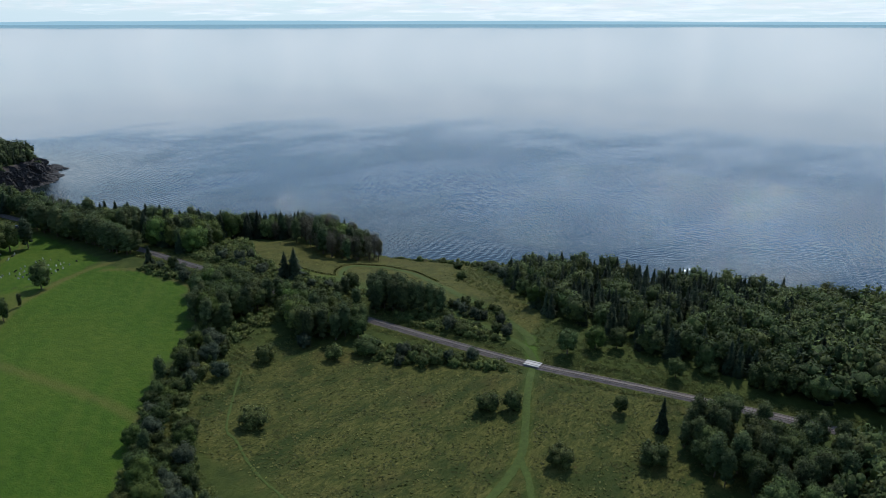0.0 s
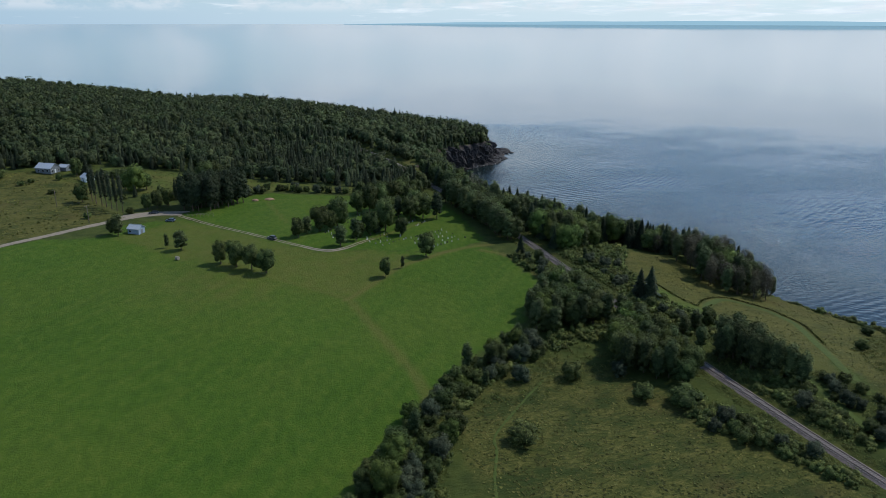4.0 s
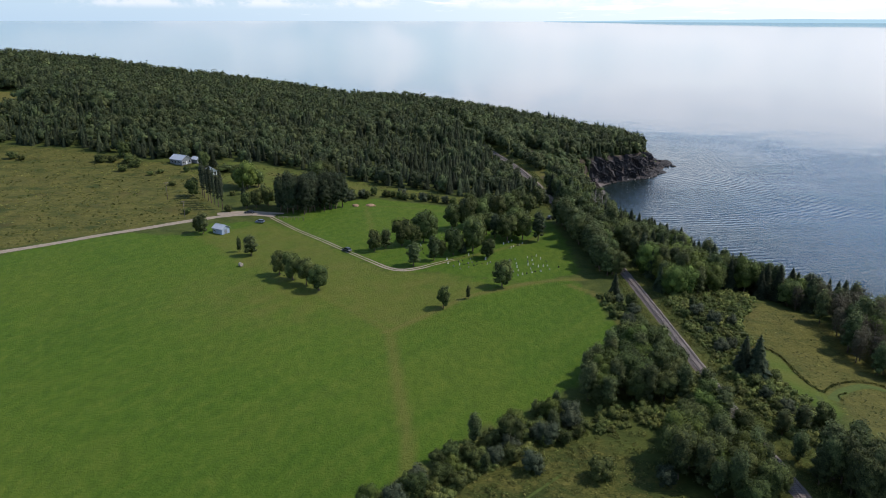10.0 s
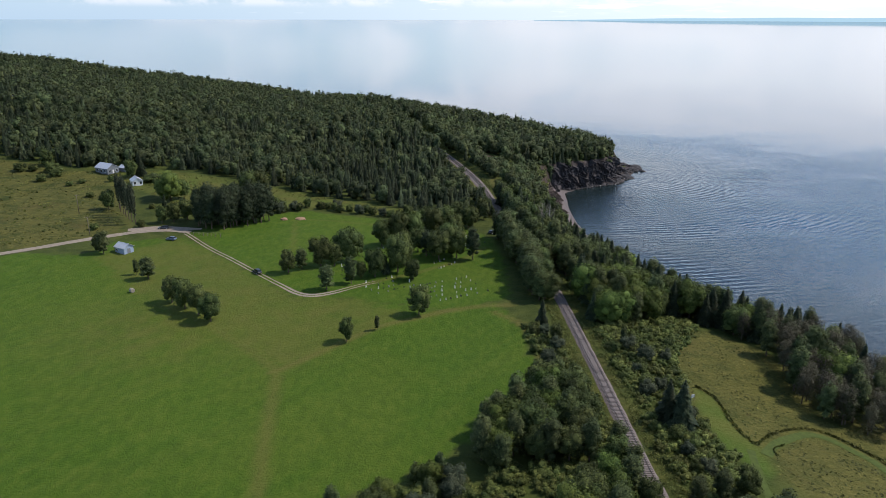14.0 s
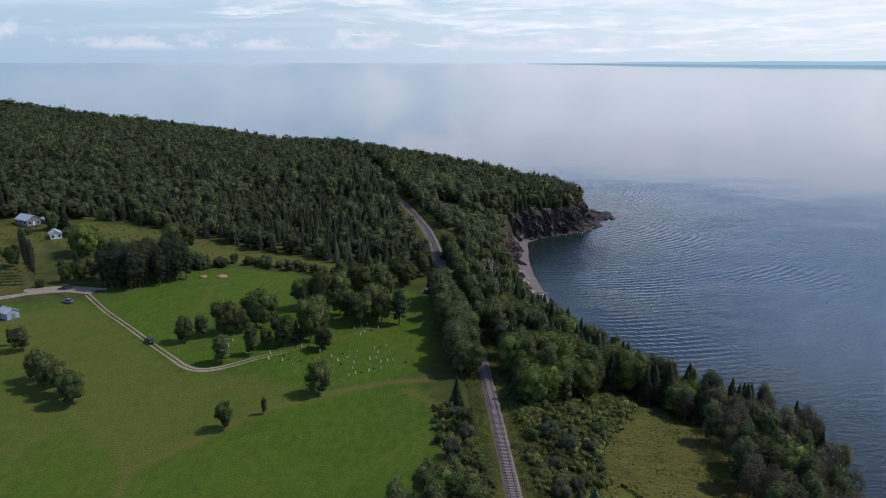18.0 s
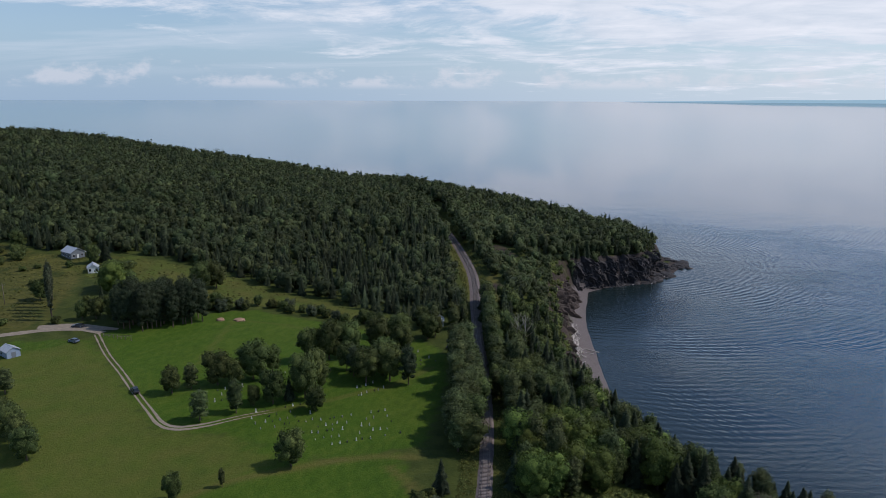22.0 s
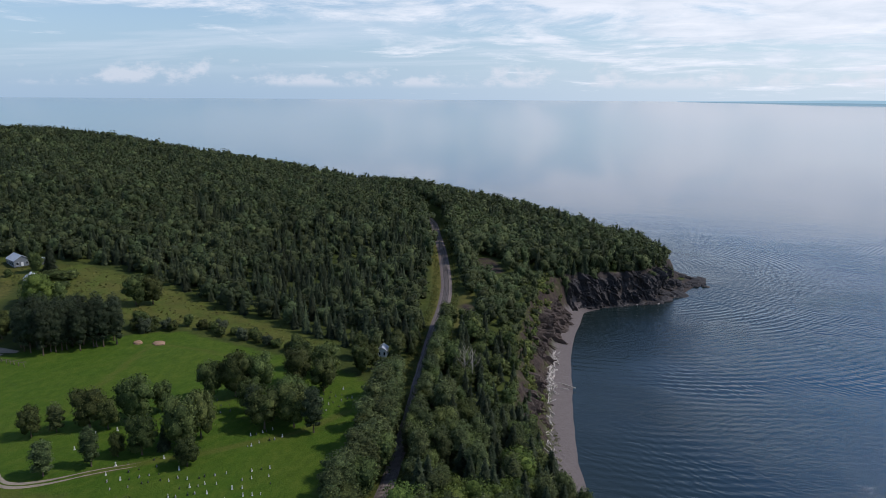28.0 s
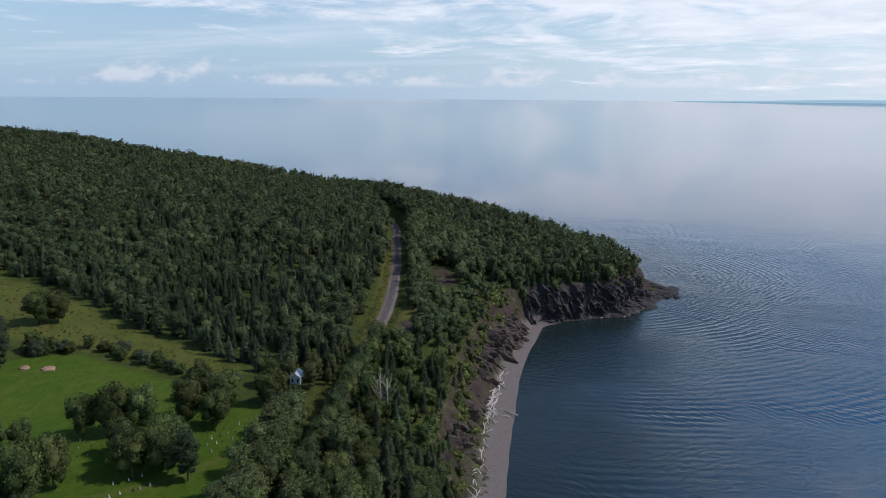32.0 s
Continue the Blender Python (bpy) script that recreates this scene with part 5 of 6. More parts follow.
woods("south_leafy_wood", "green leafy wood between railway and shore", sw[~swd], [MID_KINDS, FAR_KINDS[1]], LEAF, .75, 1.25, 4, (sw[~swd][:, 1] < -45).astype(int))
plant_all([("maple0", 41, 13, 7.5, 1.0), ("bright0", 49, 8, 7, 1.0), ("maple2", 53, 3, 6.5, 1.0), ("maple1", 56, -4, 6, .9), ("bright1", 70, 40, 9, 1.0), ("maple3", 46, -17, 5.5, 1.0), ("shrub2", 53, -24, 3.6, 1.1),
           ("willow0", 103, 74, 4.8, 1.2), ("willow1", 99, 68, 5.5, 1.2), ("willow0", 108, 82, 4.2, 1.2), ("willow1", 95, 61, 6, 1.2), ("willow0", 112, 88, 3.4, 1.3), ("shrub0", 87, 84, 3.4, 1.0),
           ("shrub1", 118, 96, 2.4, 1.4), ("shrub3", 112, 105, 2.0, 1.4), ("maple1", 90, 57, 8, .9), ("willow1", 128, 72, 7, 1.0), ("spruce1", 126, 60, 12, .9), ("willow0", 131, 84, 3.6, 1.3), ("shrub2", 126, 95, 3.2, 1.3), ("willow1", 121, 107, 3.0, 1.4), ("shrub0", 115, 119, 2.8, 1.3), ("willow0", 112, 130, 3.4, 1.3), ("shrub3", 107, 100, 3.0, 1.2)], "trees round the crossing")
FIELD_WOOD = [(14, -30), (20, -26), (30, -34), (34, -56), (40, -84), (44, -130), (-20, -130), (-6, -70), (4, -44)]
corner = scatter(FIELD_WOOD, 4.6, 62)
for k, p in enumerate(corner[corner[:, 1] > -62]):
    plant(f"aspen{k % 4}" if k % 4 else "maple1", p[0], p[1], .62 + .35 * (k * .41 % 1), group="young trees at the meadow corner")
woods("corner_wood", "young leafy wood at the meadow corner", corner[corner[:, 1] <= -62], FAR_KINDS[1], LEAF, .65, 1.0, 15)
plant_all([("spruce3", 18.5, -23.5, 9.5, .7), ("shrub1", 5.5, -26.5, 4.8, 1.2)], "young trees at the meadow corner")

# ---------------------------------------------------------------- buildings
def gabled(name, x, y, turn, w, d, h, rise, wall_mat, roof_mat, label, windows=(), door=None, over=.35):
    """A small gabled building: ridge along its depth d; walls, two roof slopes, trim, door and windows."""
    root = new(name)
    root.location, root.rotation_euler = (x, y, gz(x, y) - .15), (0, 0, radians(turn))
    bm = bmesh.new()
    ring = [(-w / 2, 0), (w / 2, 0), (w / 2, h), (0, h + rise), (-w / 2, h)]
    f = [bm.verts.new((px, -d / 2, pz)) for px, pz in ring]
    b = [bm.verts.new((px, d / 2, pz)) for px, pz in ring]
    bm.faces.new(f)
    bm.faces.new(b[::-1])
    for i in range(5):
        bm.faces.new((f[i], b[i], b[(i + 1) % 5], f[(i + 1) % 5]))
    bmesh.ops.recalc_face_normals(bm, faces=bm.faces)
    part("wall", bm, wall_mat, root)
    for sgn in (-1, 1):
        bm = bmesh.new()
        run, th = w / 2 + over, .14
        drop = rise * over / (w / 2)
        pts = [(0, h + rise + .02), (sgn * run, h - drop + .02), (sgn * run, h - drop + .02 + th), (0, h + rise + .02 + th)]
        a = [bm.verts.new((px, -d / 2 - over, pz)) for px, pz in pts]
        c = [bm.verts.new((px, d / 2 + over, pz)) for px, pz in pts]
        bm.faces.new(a)
        bm.faces.new(c[::-1])
        for i in range(4):
            bm.faces.new((a[i], c[i], c[(i + 1) % 4], a[(i + 1) % 4]))
        bmesh.ops.recalc_face_normals(bm, faces=bm.faces)
        part("roof", bm, roof_mat, root)
    part("ridge_cap", boxed(-.12, .12, -d / 2 - over, d / 2 + over, h + rise + .1, h + rise + .24, bev=.04), roof_mat, root)
    for side, pos, wz, ww, wh in windows:
        fr = part("window", boxed(-ww / 2 - .08, ww / 2 + .08, -.05, .05, wz - .08, wz + wh + .08, bev=.02), WHITE, root)
        part("pane", boxed(-ww / 2, ww / 2, -.065, .065, wz, wz + wh), GLASS_D, fr, "dark glass pane")
        fr.location, fr.rotation_euler = {"front": ((pos, -d / 2, 0), (0, 0, 0)), "back": ((pos, d / 2, 0), (0, 0, 0)), "left": ((-w / 2, pos, 0), (0, 0, math.pi / 2)), "right": ((w / 2, pos, 0), (0, 0, math.pi / 2))}[side]
    if door:
        side, pos, dw, dh, mat = door
        do = part("door", boxed(-dw / 2, dw / 2, -.05, .05, .1, dh, bev=.02), mat, root)
        part("handle", boxed(dw / 2 - .16, dw / 2 - .08, -.1, .1, 1.0, 1.14, bev=.02), STEEL, do)
        do.location, do.rotation_euler = {"front": ((pos, -d / 2, 0), (0, 0, 0)), "left": ((-w / 2, pos, 0), (0, 0, math.pi / 2)), "right": ((w / 2, pos, 0), (0, 0, math.pi / 2))}[side]
    return tagged(root, label, "building")


gabled("shed", -141.9, 230.8, 62, 4.2, 5.2, 2.5, 1.2, BLUEWALL, TIN, "small pale blue shed with a metal gable roof in the field", [("left", 1.4, 1.0, .8, .8)], ("front", 0, 1.4, 2.0, GREYWALL))
gabled("house", -201.5, 347.5, 62, 7.0, 9.6, 3.1, 2.0, GREYWALL, TIN, "grey house with a pale metal gable roof at the forest edge", [("front", -2.1, .9, 1.0, 1.2), ("front", 2.1, .9, 1.0, 1.2), ("left", -2.8, 1.0, 1.1, 1.3), ("left", 0, 1.0, 1.1, 1.3), ("left", 2.8, 1.0, 1.1, 1.3)], ("front", 0, 1.0, 2.1, WHITE))
gabled("hill_house", -318, 466, 40, 6.5, 9, 4.2, 2.2, GREYWALL, GREYWALL, "grey house half hidden among the hill trees", [("front", -1.6, 1.2, 1.2, 1.3), ("front", 1.6, 1.2, 1.2, 1.3), ("left", 0, 1.2, 1.2, 1.3)])
gabled("house_wing", -194.0, 352.6, 62, 4.6, 5.0, 2.3, 1.1, GREYWALL, TIN, "low side building with a pale roof beside the house", [("front", 0, .9, 1.0, 1.1)])
gabled("white_cottage", -178.5, 329.5, 35, 4.8, 6, 2.5, 1.6, WHITE, TIN, "white cottage half hidden behind a large maple", [("front", -1.4, .9, .9, 1.2), ("front", 1.4, .9, .9, 1.2), ("right", 0, .9, .9, 1.2)], ("left", 0, 1.0, 2.1, GREYWALL))
gabled("chapel", -7.6, 302.5, 8, 3.4, 4.4, 2.6, 1.2, WHITE, TIN, "small white hut with two dark windows beside the cemetery", [("front", -.85, .9, .6, 1.2), ("front", .85, .9, .6, 1.2), ("right", 0, .9, .7, 1.1)], ("left", .5, .9, 2.0, WHITE), .25)


# ---------------------------------------------------------------- cars
def car(name, x, y, turn, paint, label, tall=1.45, length=4.4):
    root = new(name)
    root.location, root.rotation_euler = (x, y, gz(x, y) + .1), (0, 0, radians(turn))
    L, W = length / 2, .9

    def hull(sections):
        bm = bmesh.new()
        rings = [[bm.verts.new((px, py, pz)) for py, pz in ((-w, z0), (-w * 1.0, (z0 + z1) / 2), (-w * .9, z1), (w * .9, z1), (w, (z0 + z1) / 2), (w, z0))] for px, w, z0, z1 in sections]
        for a, b in zip(rings[:-1], rings[1:]):
            for i in range(6):
                bm.faces.new((a[i], a[(i + 1) % 6], b[(i + 1) % 6], b[i]))
        bm.faces.new(rings[0][::-1])
        bm.faces.new(rings[-1])
        bmesh.ops.recalc_face_normals(bm, faces=bm.faces)
        return bm

    part("body", hull([(-L, W * .8, .38, .72), (-L + .25, W, .24, .92), (-L * .35, W, .2, .96), (L * .42, W, .2, .93), (L - .3, W * .96, .24, .8), (L, W * .78, .36, .62)]), paint, root)
    part("cabin_glass", hull([(-L + .35, W * .78, .9, .95), (-L + .75, W * .8, .9, tall - .07), (-.1, W * .82, .9, tall - .04), (.35, W * .8, .9, tall - .1), (L * .48, W * .8, .88, .93)]), GLASS_D, root, "dark tinted windows")
    part("roof", hull([(-L + .7, W * .74, tall - .1, tall - .04), (-.1, W * .78, tall - .08, tall), (.45, W * .74, tall - .13, tall - .07)]), paint, root)
    for wx in (-L * .6, L * .62):
        for wy in (-W + .02, W - .02):
            bm = bmesh.new()
            bmesh.ops.create_cone(bm, cap_ends=True, segments=18, radius1=.33, radius2=.33, depth=.22)
            bmesh.ops.rotate(bm, cent=(0, 0, 0), matrix=Matrix.Rotation(math.pi / 2, 3, "X"), verts=bm.verts)
            tyre = part("wheel", bm, RUBBER, root)
            tyre.location = (wx, wy, .33)
            bm = bmesh.new()
            bmesh.ops.create_cone(bm, cap_ends=True, segments=12, radius1=.2, radius2=.2, depth=.25)
            bmesh.ops.rotate(bm, cent=(0, 0, 0), matrix=Matrix.Rotation(math.pi / 2, 3, "X"), verts=bm.verts)
            part("rim", bm, TIN, tyre, "silver wheel rim")
    for wy in (-.58, .58):
        part("headlight", boxed(L - .14, L - .02, wy - .17, wy + .17, .55, .7, bev=.03), WHITE, root)
        part("tail_light", boxed(-L + .02, -L + .14, wy - .15, wy + .15, .6, .78, bev=.03), SOIL, root)
        part("mirror", boxed(L * .3, L * .3 + .15, wy * 1.7 - .08, wy * 1.7 + .08, .92, 1.06, bev=.03), paint, root)
    return tagged(root, label, "car", "parked cars")


car("car", -87.4, 214.4, 135, car_paint("charcoal car paint", (.03, .032, .04)), "dark grey sport utility car parked on the lane", 1.65, 4.5)
car("car", -129.9, 246.3, 165, car_paint("silver blue car paint", (.15, .19, .26)), "silver-blue hatchback car parked on the grass by the gate", 1.45, 4.2)
car("car", -138.5, 260.8, 190, car_paint("dark car paint", (.025, .028, .04)), "dark saloon car parked on the gravel under trees", 1.42, 4.5)
car("car", .6, 275.8, 60, car_paint("black car paint", (.02, .022, .026)), "black car parked at the end of the cemetery lane", 1.5, 4.4)

# ---------------------------------------------------------------- gravestones
def stone_mesh(kind, seed):
    bm = bmesh.new()
    if kind == "upright":
        box(bm, -.45, .45, -.22, .22, 0, .22, .03)
        box(bm, -.33, .33, -.09, .09, .2, 1.15, .04)
        for v in bm.verts:
            if v.co.z > 1.0 and abs(v.co.x) > .2:
                v.co.z -= .12
    elif kind == "pillar":
        box(bm, -.36, .36, -.36, .36, 0, .3, .03)
        box(bm, -.22, .22, -.22, .22, .28, 1.6, .03)
        for v in bm.verts:
            if v.co.z > 1.3:
                v.co.x *= .75
                v.co.y *= .75
    else:
        box(bm, -.55, .55, -.24, .24, 0, .2, .03)
        box(bm, -.5, .5, -.13, .13, .18, .85, .05)
    me = bpy.data.meshes.new("headstone")
    bm.to_mesh(me)
    bm.free()
    return me


stone_data = {}
for kind in ("upright", "pillar", "wide"):
    for mat in (STONE_W, STONE_D, STONE_G):
        me = stone_mesh(kind, 1)
        me.materials.append(mat)
        stone_data[kind, mat.name] = me
rg = random.Random(4)


def headstone(x, y, kind, mat, size=1.0):
    ob = new("headstone", stone_data[kind, mat.name])
    ob.location = (x, y, gz(x, y) - .04)
    ob.rotation_euler = (rg.uniform(-.05, .05), rg.uniform(-.05, .05), radians(118) + rg.uniform(-.15, .15))
    ob.scale = (size,) * 3
    shade = {STONE_W.name: "white marble", STONE_D.name: "dark polished granite", STONE_G.name: "grey granite"}[mat.name]
    tagged(ob, f"{shade} {kind} headstone standing in cemetery grass", "headstone", "headstones of the cemetery")


PLOTS = [((-25, 197), (.86, .5), (-.5, .86), 5, 12, 3.6, 2.1, .42), ((-43, 202), (.78, .62), (-.62, .78), 4, 8, 3.4, 2.2, .45), ((-22.5, 229), (.6, .8), (-.8, .6), 2, 7, 5, 1.7, .3), ((-62, 214), (.8, .6), (-.6, .8), 3, 5, 4, 2.6, .6),
         ((-50, 236), (.8, .6), (-.6, .8), 3, 8, 4, 2.4, .5), ((-14, 252), (.7, .7), (-.7, .7), 4, 8, 3.6, 2.2, .45), ((-28, 250), (.8, .6), (-.6, .8), 3, 6, 4, 2.4, .5)]
for (ox, oy), (ax, ay), (bx, by), rows, cols, gap_r, gap_c, skip in PLOTS:
    for rr_ in range(rows):
        for cc in range(cols):
            if rg.random() < skip * .7:
                continue
            u_, v_ = cc * gap_c + rg.uniform(-.5, .5), rr_ * gap_r + rg.uniform(-.35, .35)
            x, y = ox + ax * u_ + bx * v_, oy + ay * u_ + by * v_
            t = rg.random()
            white_lot = ox in (-25, -22.5)
            mat = STONE_W if t < (.5 if white_lot else .2) else (STONE_D if t < .8 else STONE_G)
            headstone(x, y, "pillar" if t < .18 else ("upright" if mat is STONE_W else "wide"), mat, rg.uniform(.45, .72))


# ---------------------------------------------------------------- soil piles, poles, posts
def pile(x, y, rad, high, seed):
    r = np.random.RandomState(seed)
    bm = bmesh.new()
    bmesh.ops.create_icosphere(bm, subdivisions=4, radius=1.0)
    bmesh.ops.delete(bm, geom=[v for v in bm.verts if v.co.z < -.25], context="VERTS")
    for v in bm.verts:
        lump = noise.noise(Vector(v.co) * 1.7 + Vector((seed, 0, 0))) * .25 + noise.noise(Vector(v.co) * 5 + Vector((seed, 3, 0))) * .08
        v.co = Vector((v.co.x * rad * (1 + lump), v.co.y * rad * .8 * (1 + lump), max(-.3, v.co.z * high * (1 + lump))))
    me = bpy.data.meshes.new("soil_pile")
    bm.to_mesh(me)
    bm.free()
    me.materials.append(SOIL)
    ob = new("soil_pile", me)
    ob.location = (x, y, gz(x, y))
    return tagged(ob, "rounded pile of bare reddish soil at the field edge", "soil pile", "soil piles")


pile(-93.2, 283.6, 1.8, .9, 3)
pile(-86.2, 285.8, 2.4, .8, 8)
bale_bm = bmesh.new()
bmesh.ops.create_cone(bale_bm, cap_ends=True, segments=24, radius1=.75, radius2=.75, depth=1.3)
bmesh.ops.bevel(bale_bm, geom=[e for e in bale_bm.edges if len(e.link_faces) == 2 and max(len(f.verts) for f in e.link_faces) > 4], offset=.1, segments=2, affect="EDGES")
bmesh.ops.rotate(bale_bm, cent=(0, 0, 0), matrix=Matrix.Rotation(math.pi / 2, 3, "X"), verts=bale_bm.verts)
bale_mesh = bpy.data.meshes.new("hay_bale")
bale_bm.to_mesh(bale_mesh)
bale_bm.free()
bale_mesh.materials.append(plain("weathered grey hay", (0.34, 0.30, 0.24), 0.95, 0, 0.35, 2.0, 0.8))
bale = new("hay_bale", bale_mesh)
bale.location, bale.rotation_euler = (-122.8, 192.6, gz(-122.8, 192.6) + .7), (0, 0, .9)
tagged(bale, "round weathered hay bale lying in the mown field", "hay bale")


def tube_mesh(name, pts, radii, mat, m=7):
    """A bent tapering round bar through points."""
    P = np.asarray(pts, float)
    vs = []
    for i, p in enumerate(P):
        d = P[min(i + 1, len(P) - 1)] - P[max(i - 1, 0)]
        d /= np.linalg.norm(d) + 1e-9
        a = np.cross(d, [.31, .2, .93])
        a /= np.linalg.norm(a) + 1e-9
        b = np.cross(d, a)
        ang = 6.283 * np.arange(m) / m
        vs.append(p + (np.cos(ang)[:, None] * a + np.sin(ang)[:, None] * b) * radii[i])
    vs = np.vstack(vs + [P[:1], P[-1:]])
    f = []
    for i in range(len(P) - 1):
        for j in range(m):
            f += [(i * m + j, i * m + (j + 1) % m, (i + 1) * m + (j + 1) % m), (i * m + j, (i + 1) * m + (j + 1) % m, (i + 1) * m + j)]
    e0, e1, o = len(P) * m, len(P) * m + 1, (len(P) - 1) * m
    for j in range(m):
        f += [(e0, (j + 1) % m, j), (e1, o + j, o + (j + 1) % m)]
    return mesh_from(name, vs, f, mat, None, True)


def utility_pole(x, y, h, turn):
    root = new("utility_pole")
    root.location, root.rotation_euler = (x, y, gz(x, y) - .3), (0, 0, turn)
    part("pole", tube_mesh("pole", [(0, 0, 0), (.02, 0, h * .5), (0, .03, h)], [.15, .13, .1], POLEWOOD), None, root)
    part("crossarm", boxed(-.9, .9, -.06, .06, h - .7, h - .56, bev=.02), POLEWOOD, root)
    for ix in (-.8, 0, .8):
        bm = bmesh.new()
        bmesh.ops.create_cone(bm, cap_ends=True, segments=8, radius1=.07, radius2=.04, depth=.2)
        part("insulator", bm, STONE_G, root).location = (ix, 0, h - .46)
    tagged(root, "weathered wooden utility pole with a crossarm in the meadow", "utility pole", "utility poles")


utility_pole(-182, 277, 9.0, .4)
utility_pole(-163, 247.5, 8.5, .6)
utility_pole(-228, 205, 8.5, .6)

post_mesh = bpy.data.meshes.new("post")
_bm = boxed(-.09, .09, -.09, .09, -.3, 1.25, bev=.02)
_bm.to_mesh(post_mesh)
_bm.free()
post_mesh.materials.append(POLEWOOD)
gate = new("gate_fence")
gate.location = (-123.5, 252.5, gz(-123.5, 252.5))
for k in range(7):
    p = part("post", post_mesh, None, gate)
    p.location = (k * 1.9 + .4 * math.sin(k), k * -.15 + 1.2, gz(-123.5 + k * 1.9, 253.5) - gate.location.z)
for h in (.45, .95):
    part("rail", boxed(0, 11.6, 1.0, 1.08, h - .05, h + .05, bev=.01), POLEWOOD, gate)
tagged(gate, "low weathered wooden fence beside the lane gate", "fence")

# ---------------------------------------------------------------- shore: driftwood, boulders, cliff
rd = random.Random(21)


def log(x, y, turn, length, rad, mat, label, tilt=.03):
    bend = rd.uniform(-.06, .06) * length
    n = 6
    pts = [(length * (i / (n - 1) - .5), bend * math.sin(math.pi * i / (n - 1)) + rd.uniform(-.04, .04), rad * .8 + tilt * length * (i / (n - 1))) for i in range(n)]
    ob = new("driftwood_log", tube_mesh("driftwood_log", pts, [rad * (1.15 - .6 * i / (n - 1)) for i in range(n)], mat))
    ob.location, ob.rotation_euler = (x, y, gz(x, y)), (0, 0, turn)
    tagged(ob, label, "driftwood", "driftwood along the beach")


for k in range(104):
    y = (278 + 100 * (k / 63) if k < 64 else rd.uniform(332, 372)) + rd.uniform(-1.5, 1.5)
    x = float(np.interp(y, [278, 300, 320, 345, 362, 380], [54.6, 52.4, 51.6, 50.4, 49.8, 51])) + rd.uniform(-1.3, 1.3)
    dense = 330 < y < 366
    log(x, y, radians(rd.gauss(95, 32 if dense else 24)), rd.uniform(2.5, 7.5 if dense else 5), rd.uniform(.1, .24), DRIFT, "bleached white driftwood log at the top of the beach", rd.uniform(0, .12))
log(56, 343.4, radians(154), 9.8, .24, DEADWOOD, "long dark driftwood log lying across the beach")
log(55.6, 339.6, radians(172), 4.4, .17, DRIFT, "bleached driftwood log lying across the beach")
for x, y, a, l in ((92, 468, 20, 5), (104, 474.5, 60, 6), (84, 465, 5, 4), (114, 492, 75, 5), (60, 452, 30, 6), (57, 448, 70, 5)):
    log(x, y, radians(a), l, .2, DRIFT, "bleached driftwood log stranded on the rocks", .05)


def boulder_mesh(seed):
    bm = bmesh.new()
    bmesh.ops.create_icosphere(bm, subdivisions=3, radius=1.0)
    for v in bm.verts:
        c = Vector(v.co)
        f = 1 + .34 * noise.noise(c * 1.1 + Vector((seed * 7, 0, 0))) + .16 * noise.noise(c * 3 + Vector((0, seed * 5, 0)))
        c = c * f
        c.z = round(c.z * 3.2) / 3.2 * .7 + c.z * .3
        v.co = c
    me = bpy.data.meshes.new("boulder")
    bm.to_mesh(me)
    bm.free()
    me.materials.append(ROCK)
    return me


boulders = [boulder_mesh(i) for i in range(6)]
tip_line = spline([(60, 452), (72, 458.5), (90, 468.5), (104, 475.5), (110, 489), (121, 507), (130, 522), (124, 536)], 1.0)
for k in range(230):
    i = rd.randrange(len(tip_line))
    px, py = tip_line[i]
    spread = 6.0 if py > 485 else 2.2
    x, y = px + rd.gauss(-spread * .35, spread * .6), py + rd.gauss(spread * .25, spread * .5)
    s = rd.uniform(.35, 1.0) * (1.9 if py > 480 else 1.1) * (2.2 if k % 16 == 0 else 1.0)
    ob = new("boulder", rd.choice(boulders))
    ob.location = (x, y, max(-.3, gz(x, y)) - .15)
    ob.scale = (s * rd.uniform(.9, 1.9), s * rd.uniform(.8, 1.4), s * rd.uniform(.4, .8))
    ob.rotation_euler = (rd.uniform(-.2, .2), rd.uniform(-.2, .2), rd.uniform(0, 6.28))
    tagged(ob, "dark wet boulder at the foot of the headland cliff", "boulder", "boulders below the headland")


